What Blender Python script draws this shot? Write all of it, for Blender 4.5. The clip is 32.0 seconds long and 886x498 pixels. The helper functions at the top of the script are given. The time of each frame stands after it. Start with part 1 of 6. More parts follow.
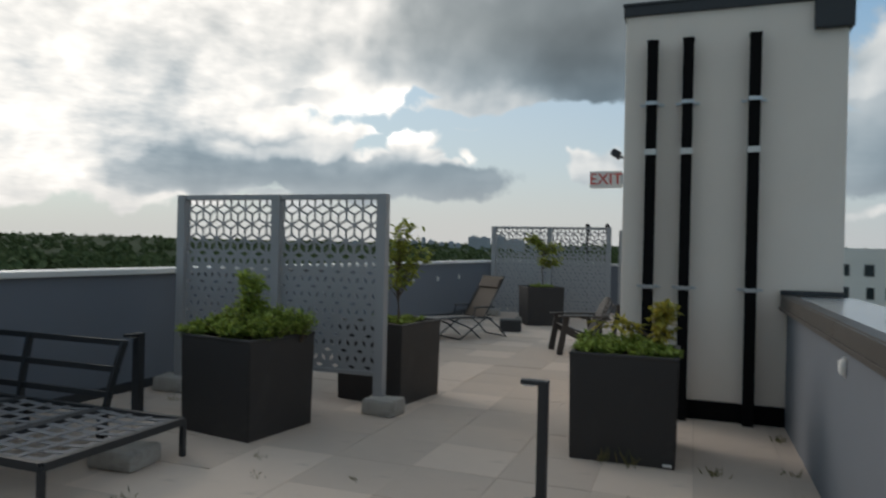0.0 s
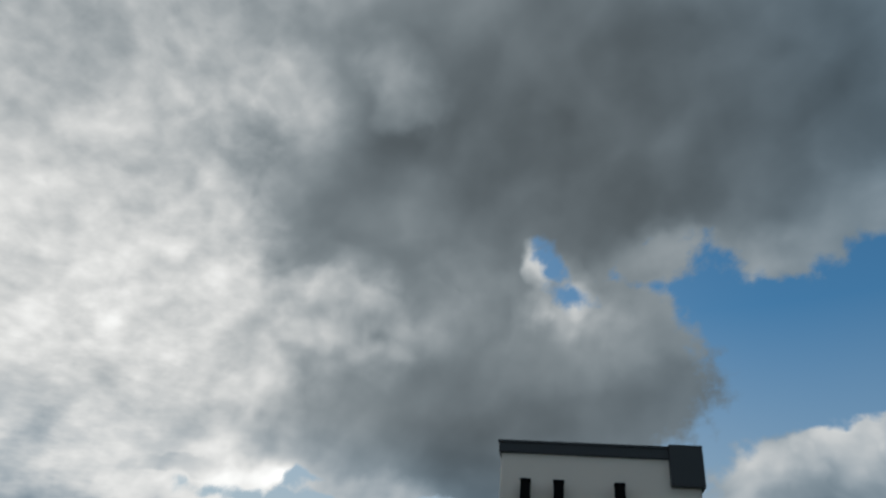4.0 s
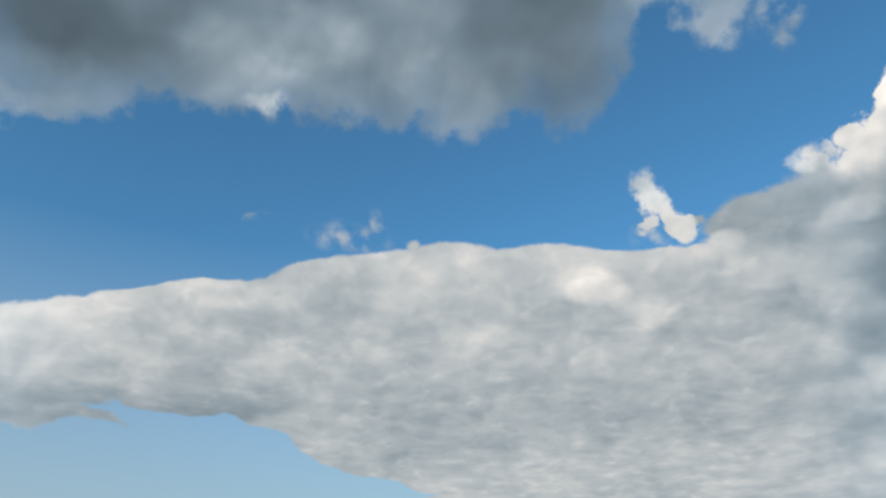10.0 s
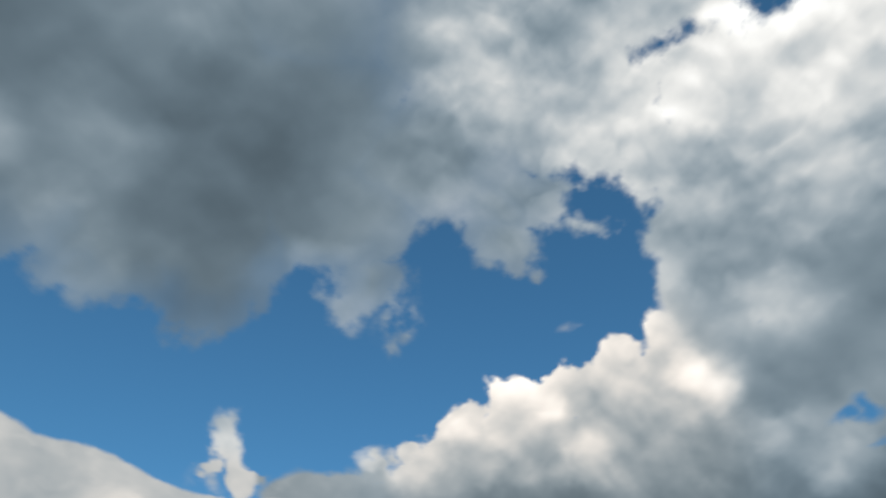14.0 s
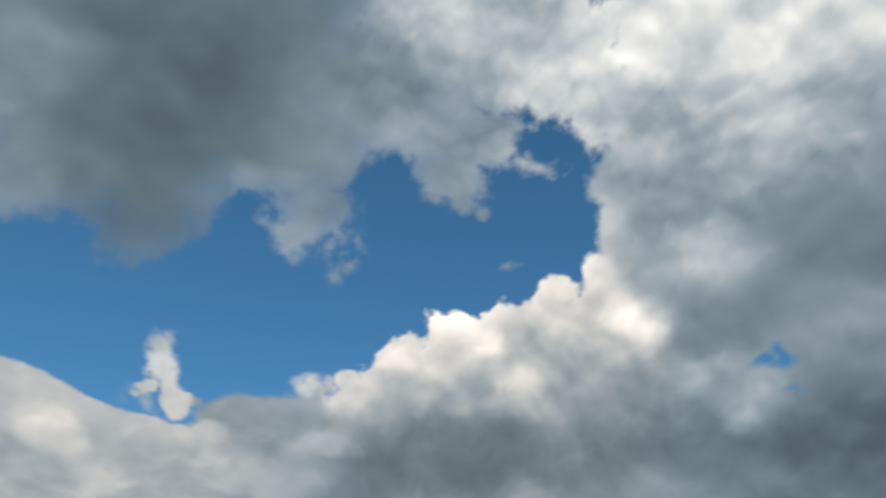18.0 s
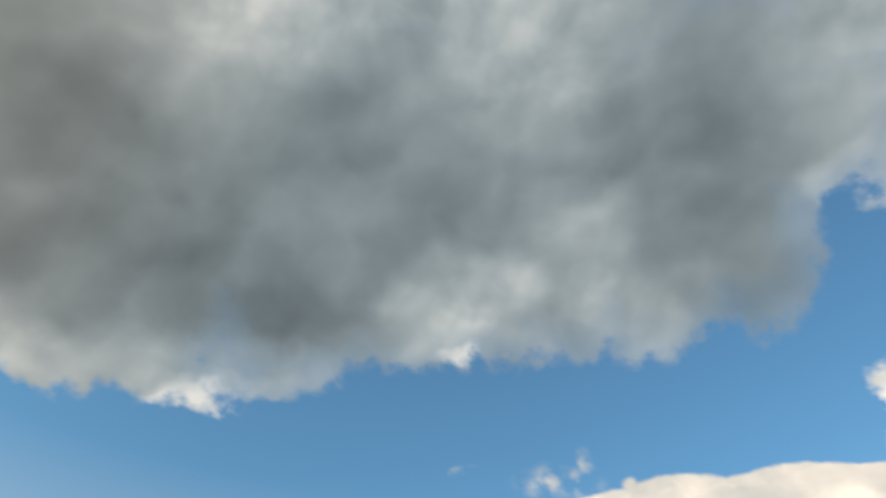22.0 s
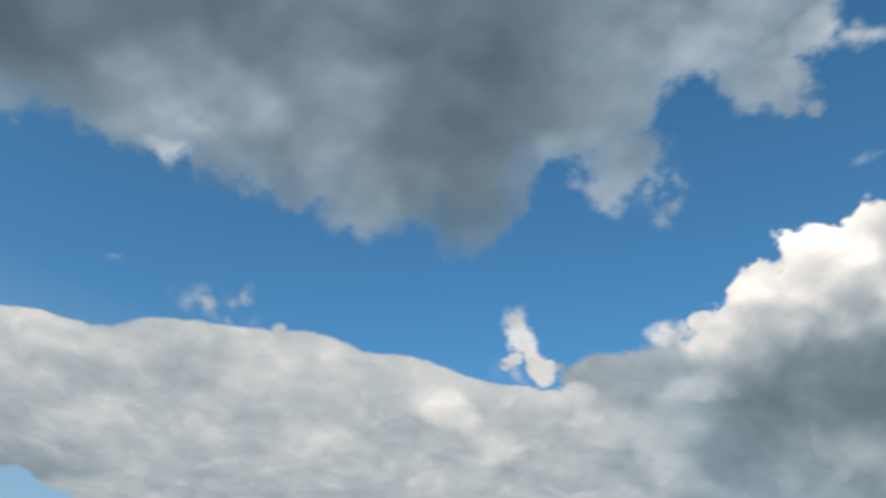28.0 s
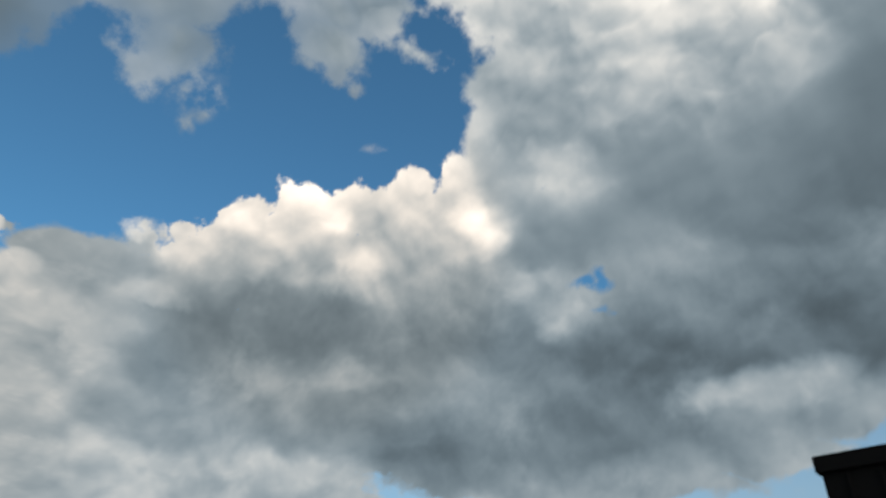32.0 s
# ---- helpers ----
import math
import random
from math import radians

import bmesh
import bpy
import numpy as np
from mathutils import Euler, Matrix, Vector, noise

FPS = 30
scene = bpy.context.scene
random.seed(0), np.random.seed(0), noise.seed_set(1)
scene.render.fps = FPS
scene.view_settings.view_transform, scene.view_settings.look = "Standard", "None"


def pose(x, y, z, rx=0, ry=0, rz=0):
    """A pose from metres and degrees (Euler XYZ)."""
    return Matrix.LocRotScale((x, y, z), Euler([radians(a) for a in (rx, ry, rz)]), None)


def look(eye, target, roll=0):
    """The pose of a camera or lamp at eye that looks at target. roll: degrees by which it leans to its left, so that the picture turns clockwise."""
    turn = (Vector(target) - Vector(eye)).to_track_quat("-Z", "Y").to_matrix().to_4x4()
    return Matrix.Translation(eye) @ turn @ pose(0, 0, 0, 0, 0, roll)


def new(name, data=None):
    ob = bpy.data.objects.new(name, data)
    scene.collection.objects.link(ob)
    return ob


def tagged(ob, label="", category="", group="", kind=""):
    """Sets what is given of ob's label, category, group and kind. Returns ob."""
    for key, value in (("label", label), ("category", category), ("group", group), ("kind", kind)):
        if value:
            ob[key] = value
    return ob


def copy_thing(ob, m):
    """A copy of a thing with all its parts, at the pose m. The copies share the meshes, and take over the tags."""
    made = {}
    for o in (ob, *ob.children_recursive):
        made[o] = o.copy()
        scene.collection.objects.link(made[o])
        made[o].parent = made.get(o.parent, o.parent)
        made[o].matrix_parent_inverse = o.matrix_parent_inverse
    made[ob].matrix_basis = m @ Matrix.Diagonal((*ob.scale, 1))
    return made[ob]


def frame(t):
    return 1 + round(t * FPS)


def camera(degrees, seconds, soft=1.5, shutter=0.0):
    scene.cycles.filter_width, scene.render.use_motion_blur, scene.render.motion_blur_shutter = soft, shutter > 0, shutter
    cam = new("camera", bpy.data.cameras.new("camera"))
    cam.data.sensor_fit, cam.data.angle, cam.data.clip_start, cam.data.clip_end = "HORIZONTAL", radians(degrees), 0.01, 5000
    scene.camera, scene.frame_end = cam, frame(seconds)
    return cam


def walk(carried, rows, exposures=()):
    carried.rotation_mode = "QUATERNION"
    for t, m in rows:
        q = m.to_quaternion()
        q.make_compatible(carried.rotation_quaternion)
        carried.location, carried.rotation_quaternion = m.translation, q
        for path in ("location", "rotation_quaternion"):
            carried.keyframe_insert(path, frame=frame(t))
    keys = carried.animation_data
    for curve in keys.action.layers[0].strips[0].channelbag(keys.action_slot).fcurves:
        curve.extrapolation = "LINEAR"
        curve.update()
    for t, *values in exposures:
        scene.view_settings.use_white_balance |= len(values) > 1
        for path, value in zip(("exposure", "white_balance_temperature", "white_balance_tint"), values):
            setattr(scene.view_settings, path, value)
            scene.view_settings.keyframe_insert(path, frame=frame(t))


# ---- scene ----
cam = camera(66.0, 32.0, soft=2.1, shutter=0.5)
PATH = [
    (0.0, (0.141, -0.056, 1.512), (-3.3045, 9.3318, 1.5093), 1.30),
    (0.5, (0.158, -0.015, 1.507), (-2.5601, 9.6005, 1.1195), 0.76),
    (1.0, (0.159, -0.016, 1.516), (-1.8520, 9.7732, 1.1680), 1.54),
    (1.5, (0.164, -0.006, 1.574), (-2.1420, 9.7206, 1.8488), 1.49),
    (2.0, (0.188, -0.014, 1.623), (-2.1054, 9.6505, 2.7770), 3.14),
    (2.5, (0.195, -0.060, 1.659), (-2.2630, 9.3828, 3.8486), 5.66),
    (3.0, (0.219, -0.110, 1.730), (-2.3356, 8.9568, 5.0882), 6.32),
    (3.5, (0.246, -0.148, 1.783), (-2.1059, 8.4260, 6.3596), 7.23),
    (5.5, (0.246, -0.148, 1.783), (0.9963, 7.8327, 7.7610), 4.03),
    (6.0, (0.246, -0.148, 1.783), (2.4141, 7.4922, 7.8591), 4.96),
    (6.5, (0.246, -0.148, 1.783), (4.2143, 6.9992, 7.5419), 0.65),
    (7.0, (0.246, -0.148, 1.783), (5.9319, 5.7570, 7.5099), 1.80),
    (7.5, (0.246, -0.148, 1.783), (6.7426, 4.9808, 7.3943), 2.95),
    (8.0, (0.246, -0.148, 1.783), (7.1648, 4.4698, 7.3331), 4.74),
    (8.5, (0.246, -0.148, 1.783), (7.5530, 4.1550, 7.0831), 5.14),
    (9.0, (0.246, -0.148, 1.783), (7.9210, 3.8834, 6.7672), 5.20),
    (9.5, (0.246, -0.148, 1.783), (8.1219, 3.6349, 6.6471), 3.80),
    (10.0, (0.246, -0.148, 1.783), (8.7444, 2.2715, 6.4654), -0.37),
    (10.5, (0.246, -0.148, 1.783), (8.7054, 2.1934, 6.5743), -0.83),
    (11.0, (0.246, -0.148, 1.783), (8.7240, 1.5364, 6.8116), 0.12),
    (11.5, (0.246, -0.148, 1.783), (8.6485, 0.6338, 7.1485), -1.24),
    (12.0, (0.246, -0.148, 1.783), (8.6192, -0.8874, 7.2001), -0.94),
    (12.5, (0.246, -0.148, 1.783), (8.1293, -1.9007, 7.6808), -0.72),
    (13.0, (0.246, -0.148, 1.783), (7.3906, -1.7825, 8.5862), 0.42),
    (13.5, (0.246, -0.148, 1.783), (6.8170, -1.6317, 9.1736), -0.18),
    (14.0, (0.246, -0.148, 1.783), (6.3832, -2.8175, 9.2133), 0.71),
    (14.5, (0.246, -0.148, 1.783), (5.7035, -3.8061, 9.3219), 2.27),
    (15.0, (0.246, -0.148, 1.783), (4.8320, -4.6553, 9.4415), 0.89),
    (15.5, (0.246, -0.148, 1.783), (4.1883, -5.0784, 9.5386), 1.81),
    (17.5, (0.246, -0.148, 1.783), (5.5757, -4.9998, 8.7152), 2.46),
    (18.0, (0.246, -0.148, 1.783), (6.6402, -3.8288, 8.5333), -0.52),
    (18.5, (0.246, -0.148, 1.783), (7.2250, -2.9258, 8.3844), -4.58),
    (19.0, (0.246, -0.148, 1.783), (7.3958, -2.0785, 8.5027), -8.34),
    (19.5, (0.246, -0.148, 1.783), (7.6348, -1.4437, 8.3957), -7.47),
    (20.0, (0.246, -0.199, 1.786), (8.0097, -1.0348, 8.0330), -6.46),
    (20.5, (0.246, -0.337, 1.793), (8.0624, -0.0441, 8.0236), -6.17),
    (21.0, (0.246, -0.537, 1.804), (7.6772, 1.2618, 8.2490), -2.21),
    (21.5, (0.246, -0.774, 1.816), (6.7360, 2.2705, 8.7886), 0.41),
    (22.0, (0.246, -1.022, 1.830), (5.6831, 2.9997, 9.1954), 3.52),
    (22.5, (0.246, -1.259, 1.842), (4.6561, 3.6456, 9.3583), 4.89),
    (23.0, (0.246, -1.459, 1.853), (3.5090, 4.2250, 9.4055), 8.50),
    (23.5, (0.246, -1.597, 1.860), (2.6542, 4.6401, 9.2965), 11.68),
    (24.0, (0.246, -1.648, 1.863), (1.5323, 5.3530, 8.8860), 12.82),
    (24.5, (0.246, -1.648, 1.863), (1.5231, 5.7855, 8.4284), 13.21),
    (25.0, (0.246, -1.648, 1.863), (2.5299, 5.5360, 8.4331), 11.68),
    (25.5, (0.246, -1.648, 1.863), (3.8579, 4.9001, 8.5015), 10.35),
    (26.0, (0.246, -1.648, 1.863), (5.4166, 3.9407, 8.3458), 8.93),
    (26.5, (0.246, -1.584, 1.860), (6.7291, 3.0730, 7.8832), 7.01),
    (28.5, (0.246, -0.623, 1.808), (8.0559, -1.5439, 7.9855), 7.17),
    (29.0, (0.246, -0.382, 1.795), (7.7155, -2.7968, 7.9906), 6.87),
    (29.5, (0.246, -0.212, 1.786), (7.1180, -3.7831, 8.1132), 6.95),
    (30.0, (0.246, -0.148, 1.783), (6.3651, -4.8478, 8.1446), 6.72),
    (30.5, (0.246, -0.148, 1.783), (5.7908, -5.5108, 8.1468), 4.66),
    (31.0, (0.246, -0.148, 1.783), (5.6438, -5.5991, 8.1979), 3.67),
    (31.5, (0.246, -0.148, 1.783), (5.7076, -5.9957, 7.7812), 4.38),
    (32.0, (0.246, -0.148, 1.783), (6.1701, -6.1132, 7.1983), 1.11),
]
EXPOSURES = [
    (0.0, 0.2, 6750, 11.5), (1.0, 0.42, 6850, 12), (2.0, -0.05, 6600, 11), (3.0, -0.5, 6150, 10), (3.5, -0.45, 6250, 10),
    (5.5, 0.25, 6700, 10), (6.5, 0.25, 6500, 10), (7.0, 0.33, 6400, 9.5), (8.0, 0.2, 6150, 9.5), (9.0, 0.05, 6200, 9.5), (10.0, 0.1, 6500, 10.5), (11.0, 0.17, 6550, 10.5), (12.0, 0.0, 6450, 10), (14.0, -0.1, 6500, 10), (15.0, -0.35, 6500, 10), (15.5, -0.35, 6500, 10), (18.5, -0.1, 6500, 10),
    (20.0, -0.05, 6400, 10), (21.0, 0.12, 6450, 10), (22.0, 0.5, 7700, 14), (23.0, 0.62, 7500, 13), (24.0, 0.42, 7250, 12.5), (25.0, 0.3, 7050, 11.5), (26.0, 0.38, 6750, 11), (26.5, 0.25, 6600, 11), (28.5, 0.05, 6450, 10), (29.0, -0.05, 6400, 10),
    (30.0, -0.15, 6450, 10), (31.0, -0.3, 6550, 10), (32.0, 0.0, 6850, 11)]
walk(cam, [(t, look(eye, target, roll)) for t, eye, target, roll in PATH], EXPOSURES)

# ---- sky: sun behind broken cloud, low in the west ----
SUN_BEARING, SUN_HEIGHT = -68.0, 24.0
BANK = (73.9, 20.2)
HEAP = (124.5, 31.5)

# each puff: kind (c cloud, t thin wisp, n tone only), bearing, height, half-width, half-height, tilt in degrees; tone 0..1
MOTTLED_SHEET = [
    ('c', -42.2, 14.4, 20.6, 9.4, 11, 0.90),
    ('c', -41.9, 21.3, 22.1, 18.0, 17, 1.0),
    ('c', -58.5, 15.6, 16.4, 15.0, 22, 1.04),
    ('c', -56.1, 9.5, 13.1, 8.0, 13, 0.92),
    ('n', -42.0, 26.2, 3.6, 1.9, 19, 1.05),
    ('n', -52.0, 28.1, 5.5, 2.7, 26, 1.05),
    ('n', -34.9, 28.2, 6.0, 7.5, 16, 0.92),
    ('n', -30.2, 20.7, 2.6, 2.6, 9, 0.86),
    ('n', -44.2, 9.9, 7.8, 2.4, 9, 0.8),
    ('c', -16.5, 11.8, 7.0, 1.5, 6, 0.74),
    ('n', -21.4, 9.3, 2.3, 1.2, 7, 0.82),
    ('n', -32.1, 11.7, 3.0, 0.6, 7, 0.84),
]
LOW_CLOUD = [
    ('c', -22.9, 7.8, 2.8, 1.2, 4, 0.76),
    ('c', -29.0, 7.3, 6.6, 1.2, 5, 0.7),
    ('n', -30.3, 8.0, 5.0, 0.5, 4, 0.95),
    ('n', -19.6, 7.4, 2.8, 0.5, 3, 0.9),
    ('n', -36.4, 7.6, 3.5, 0.6, 5, 0.92),
    ('c', -29.4, 6.1, 6.4, 1.6, 4, 0.62),
    ('c', -22.3, 6.0, 6.4, 1.6, -1, 0.58),
    ('c', -17.7, 5.8, 3.3, 1.2, 2, 0.6),
    ('c', -22.6, 9.2, 2.2, 1.0, 3, 1.0),
    ('n', -23.7, 6.5, 7.2, 0.9, 3, 0.5),
    ('c', -43.5, 6.5, 2.9, 1.7, 7, 0.78),
    ('c', -37.0, 6.6, 6.8, 2.0, 6, 0.64),
    ('c', -28.5, 6.3, 8.4, 2.3, -3, 0.57),
    ('c', -20.1, 5.3, 4.9, 1.2, -1, 0.55),
    ('c', -23.0, 9.1, 2.3, 1.3, 5, 0.82),
]
LOW_CLOUD_B = [
    ('c', -17.9, 7.8, 0.8, 0.5, 4, 0.8),
    ('c', -33.1, 3.9, 3.8, 0.8, -5, 0.72),
    ('c', -7.6, 7.4, 2.6, 2.1, 2, 0.76),
    ('n', -35.8, 6.2, 9.4, 1.6, 6, 0.55),
    ('n', -26.7, 6.1, 8.5, 1.8, -3, 0.5),
    ('n', -19.6, 5.2, 4.7, 0.9, -1, 0.5),
    ('n', -22.8, 9.7, 2.3, 0.8, 5, 1.05),
    ('n', -43.9, 7.0, 2.1, 0.8, 8, 0.95),
    ('n', -30.5, 8.6, 2.6, 0.5, 6, 0.9),
]
DARK_LOBES = [
    ('c', -2.7, 22.2, 14.1, 6.1, -1, 0.48),
    ('c', -10.8, 18.5, 10.7, 5.0, 2, 0.46),
    ('c', -17.9, 14.7, 9.3, 2.8, -6, 0.6),
    ('c', -10.1, 14.2, 5.2, 2.3, -8, 0.44),
    ('c', -6.0, 38.5, 22.8, 6.3, 0, 0.4),
    ('c', -22.4, 34.3, 7.7, 5.7, 10, 0.5),
    ('c', -13.5, 29.8, 12.1, 5.1, 5, 0.45),
    ('n', -17.2, 25.2, 5.2, 2.6, -8, 0.76),
    ('c', -10.0, 20.6, 14.1, 4.7, 4, 0.5),
    ('c', 2.2, 25.6, 7.4, 5.9, -1, 0.54),
    ('c', -10.6, 15.9, 9.9, 3.3, -7, 0.46),
    ('c', -6.5, 13.4, 5.1, 1.5, 4, 0.48),
    ('c', 6.3, 22.4, 4.1, 4.4, -2, 0.48),
    ('n', 3.2, 26.9, 2.6, 2.2, -2, 0.74),
    ('n', -3.3, 27.5, 2.0, 1.4, 1, 0.8),
]
DARK_LOBES_B = [
    ('c', 13.4, 35.7, 7.4, 3.0, -11, 0.4),
]
DARK_CLOUD_LOW = [
    ('c', 15.7, 47.4, 32.7, 11.5, 5, 0.43),
    ('c', -15.1, 42.3, 12.9, 10.6, 27, 0.46),
    ('c', 44.3, 43.6, 13.1, 6.5, -1, 0.53),
    ('c', 53.1, 39.7, 4.7, 3.1, 5, 0.62),
    ('c', 19.4, 33.9, 7.1, 3.5, 3, 0.6),
    ('c', 30.5, 32.6, 3.0, 0.9, -3, 0.72),
    ('c', 26.2, 33.7, 5.1, 2.3, -1, 0.6),
    ('c', 33.9, 34.1, 3.5, 1.6, 7, 0.6),
    ('c', 38.4, 35.5, 5.1, 2.5, 4, 0.58),
    ('c', -14.5, 24.0, 12.4, 7.8, 19, 0.7),
    ('n', -18.5, 25.3, 3.1, 4.8, 22, 0.8),
    ('c', -1.6, 25.6, 9.9, 4.9, 13, 0.66),
    ('c', -5.8, 18.6, 10.6, 2.3, 12, 0.42),
    ('c', 2.9, 19.7, 5.6, 1.7, 19, 0.5),
    ('c', 9.2, 24.6, 1.8, 1.5, 8, 0.58),
]
DARK_CLOUD_LOW_B = [
    ('c', 7.8, 31.9, 3.3, 2.8, 9, 0.56),
    ('c', 5.5, 26.2, 3.9, 4.3, 10, 0.62),
    ('n', 0.4, 27.3, 2.4, 4.1, 12, 0.78),
    ('n', -1.9, 39.7, 11.2, 6.4, 17, 0.39),
    ('n', 24.6, 42.9, 13.0, 5.6, -1, 0.39),
    ('n', -19.1, 43.1, 2.7, 1.7, 31, 0.62),
    ('n', 18.4, 55.5, 6.3, 4.7, 3, 0.56),
]
DARK_CLOUD_HIGH = [
    ('c', 16.7, 70.8, 43.8, 10.5, 20, 0.62),
    ('c', 26.2, 53.0, 33.1, 15.6, 11, 0.5),
    ('c', 69.1, 54.9, 13.9, 12.8, -25, 0.57),
    ('n', 25.5, 66.0, 7.7, 6.5, 12, 0.66),
    ('n', -7.9, 50.5, 8.9, 8.5, 40, 0.52),
    ('n', -20.0, 45.3, 3.1, 4.3, 50, 0.7),
    ('n', 22.5, 42.3, 14.0, 6.5, 13, 0.44),
    ('n', 70.9, 49.3, 4.2, 3.4, -24, 0.68),
    ('c', 59.3, 42.7, 9.1, 4.8, -12, 0.6),
    ('c', -2.7, 36.4, 8.3, 8.5, 30, 0.5),
    ('c', 19.2, 31.4, 4.4, 2.4, 14, 0.62),
    ('c', -30.9, 38.9, 6.0, 6.4, 44, 0.74),
    ('n', -20.9, 25.4, 3.5, 4.8, 29, 0.84),
    ('n', 18.8, 60.5, 5.0, 7.0, 5, 0.7),
    ('n', -1.2, 47.6, 9.3, 6.5, 21, 0.42),
]
DARK_CLOUD_EDGE = [
    ('c', 24.6, 38.1, 9.3, 5.8, 31, 0.45),
    ('c', 38.4, 42.0, 9.7, 7.4, 22, 0.48),
    ('c', 51.5, 43.2, 6.8, 6.6, 13, 0.56),
    ('c', 65.3, 45.4, 8.7, 7.0, 3, 0.57),
    ('c', 77.9, 44.1, 7.9, 7.2, -6, 0.56),
    ('c', 87.9, 43.6, 5.3, 7.1, -13, 0.58),
    ('c', 98.8, 45.7, 2.9, 1.9, -22, 0.62),
    ('c', 102.3, 43.0, 2.2, 3.0, 6, 0.66),
    ('n', 56.2, 41.0, 2.8, 1.9, 9, 0.76),
    ('n', 55.7, 38.3, 2.1, 0.9, 9, 0.78),
    ('c', 30.2, 32.5, 2.3, 0.7, 24, 0.74),
    ('c', 70.0, 47.2, 12.2, 8.2, 26, 0.46),
    ('c', 84.8, 46.6, 7.7, 8.7, 14, 0.42),
    ('c', 87.9, 40.0, 2.4, 3.3, 10, 0.47),
    ('c', 75.6, 39.9, 3.5, 2.8, 19, 0.62),
]
DARK_CLOUD_EDGE_B = [
    ('c', 64.7, 39.6, 2.6, 1.6, 27, 0.6),
    ('c', 96.7, 49.8, 8.9, 6.5, 5, 0.55),
    ('c', 103.5, 44.6, 4.3, 2.8, 11, 0.6),
    ('t', 108.2, 42.0, 2.8, 1.6, 27, 0.66),
    ('t', 107.6, 40.5, 0.9, 1.6, 8, 0.66),
    ('c', 112.1, 55.2, 9.6, 5.8, -7, 0.64),
]
DARK_CLOUD_END = [
    ('c', 121.2, 48.6, 3.7, 3.1, -36, 0.64),
    ('c', 124.1, 45.7, 0.9, 1.6, -24, 0.66),
    ('c', 130.5, 49.0, 1.9, 0.8, -19, 0.7),
    ('c', 124.6, 52.7, 4.8, 3.1, -17, 0.68),
    ('c', 122.4, 58.5, 10.5, 4.3, -16, 0.72),
    ('n', 117.7, 60.0, 5.8, 2.6, -12, 0.8),
    ('c', 137.0, 54.5, 4.1, 2.9, -28, 0.84),
    ('n', 55.8, 47.9, 4.9, 5.8, 39, 0.44),
    ('c', 141.2, 52.8, 2.9, 4.5, -32, 0.82),
    ('c', 136.9, 57.6, 4.9, 2.4, -29, 0.8),
    ('n', 70.0, 43.0, 2.4, 1.9, 24, 0.66),
    ('c', 158.4, 66.2, 13.2, 4.2, -21, 0.72),
    ('n', 120.5, 62.7, 4.6, 5.8, 13, 0.8),
    ('c', 87.3, 54.4, 13.2, 9.3, 42, 0.43),
    ('c', 136.5, 55.0, 4.0, 2.4, -1, 0.76),
]
DARK_CLOUD_END_B = [
    ('c', 99.5, 77.5, 28.4, 8.9, 35, 0.64),
    ('c', 126.5, 66.8, 13.6, 7.4, 8, 0.7),
    ('c', 147.3, 61.2, 8.7, 4.1, -10, 0.74),
    ('c', 164.5, 63.2, 5.6, 3.8, -26, 0.8),
    ('n', 84.9, 51.9, 8.3, 7.6, 44, 0.37),
    ('n', 85.4, 46.7, 5.9, 8.8, 13, 0.40),
    ('n', 100.8, 54.1, 5.6, 5.5, 2, 0.56),
]
WHITE_BANK = [
    ('c', 30.8, 17.1, 3.8, 1.6, 6, 0.76),
    ('c', 41.9, 17.6, 7.8, 3.0, 12, 0.74),
    ('c', 54.1, 19.6, 11.0, 4.5, 14, 0.74),
    ('c', 68.9, 21.9, 13.5, 6.0, 7, 0.74),
    ('c', 83.3, 21.0, 12.6, 6.8, -4, 0.74),
    ('c', 95.6, 20.1, 8.7, 5.6, -7, 0.77),
    ('c', 78.3, 15.0, 18.0, 6.4, 1, 0.7),
    ('c', 92.5, 14.0, 11.7, 7.8, -2, 0.7),
    ('c', 50.0, 16.3, 10.6, 2.7, 1, 0.7),
    ('c', 38.6, 12.9, 9.6, 1.7, 7, 0.68),
    ('c', 31.8, 13.3, 5.2, 1.3, 14, 0.74),
    ('c', 40.6, 11.6, 8.6, 0.7, 7, 0.68),
    ('c', 60.7, 14.5, 6.9, 2.5, -17, 0.71),
    ('c', 52.9, 15.6, 7.6, 1.9, -2, 0.7),
    ('n', 55.1, 14.1, 4.0, 1.0, -5, 0.58),
]
WHITE_BANK_B = [
    ('n', 87.4, 23.4, 3.0, 1.5, -5, 1.06),
    ('n', 35.5, 17.4, 3.4, 0.9, 14, 0.86),
    ('c', 49.8, 19.2, 8.0, 3.6, 14, 0.78),
    ('c', 26.7, 18.0, 6.1, 0.8, 1, 0.78),
    ('c', 38.5, 17.8, 5.9, 2.0, 18, 0.79),
    ('c', 32.2, 15.4, 6.0, 2.1, 15, 0.78),
    ('c', 32.1, 13.3, 6.2, 1.6, 13, 0.76),
    ('c', 22.4, 16.8, 10.3, 1.4, 8, 0.76),
    ('c', 17.2, 13.8, 8.7, 1.2, 9, 0.74),
]
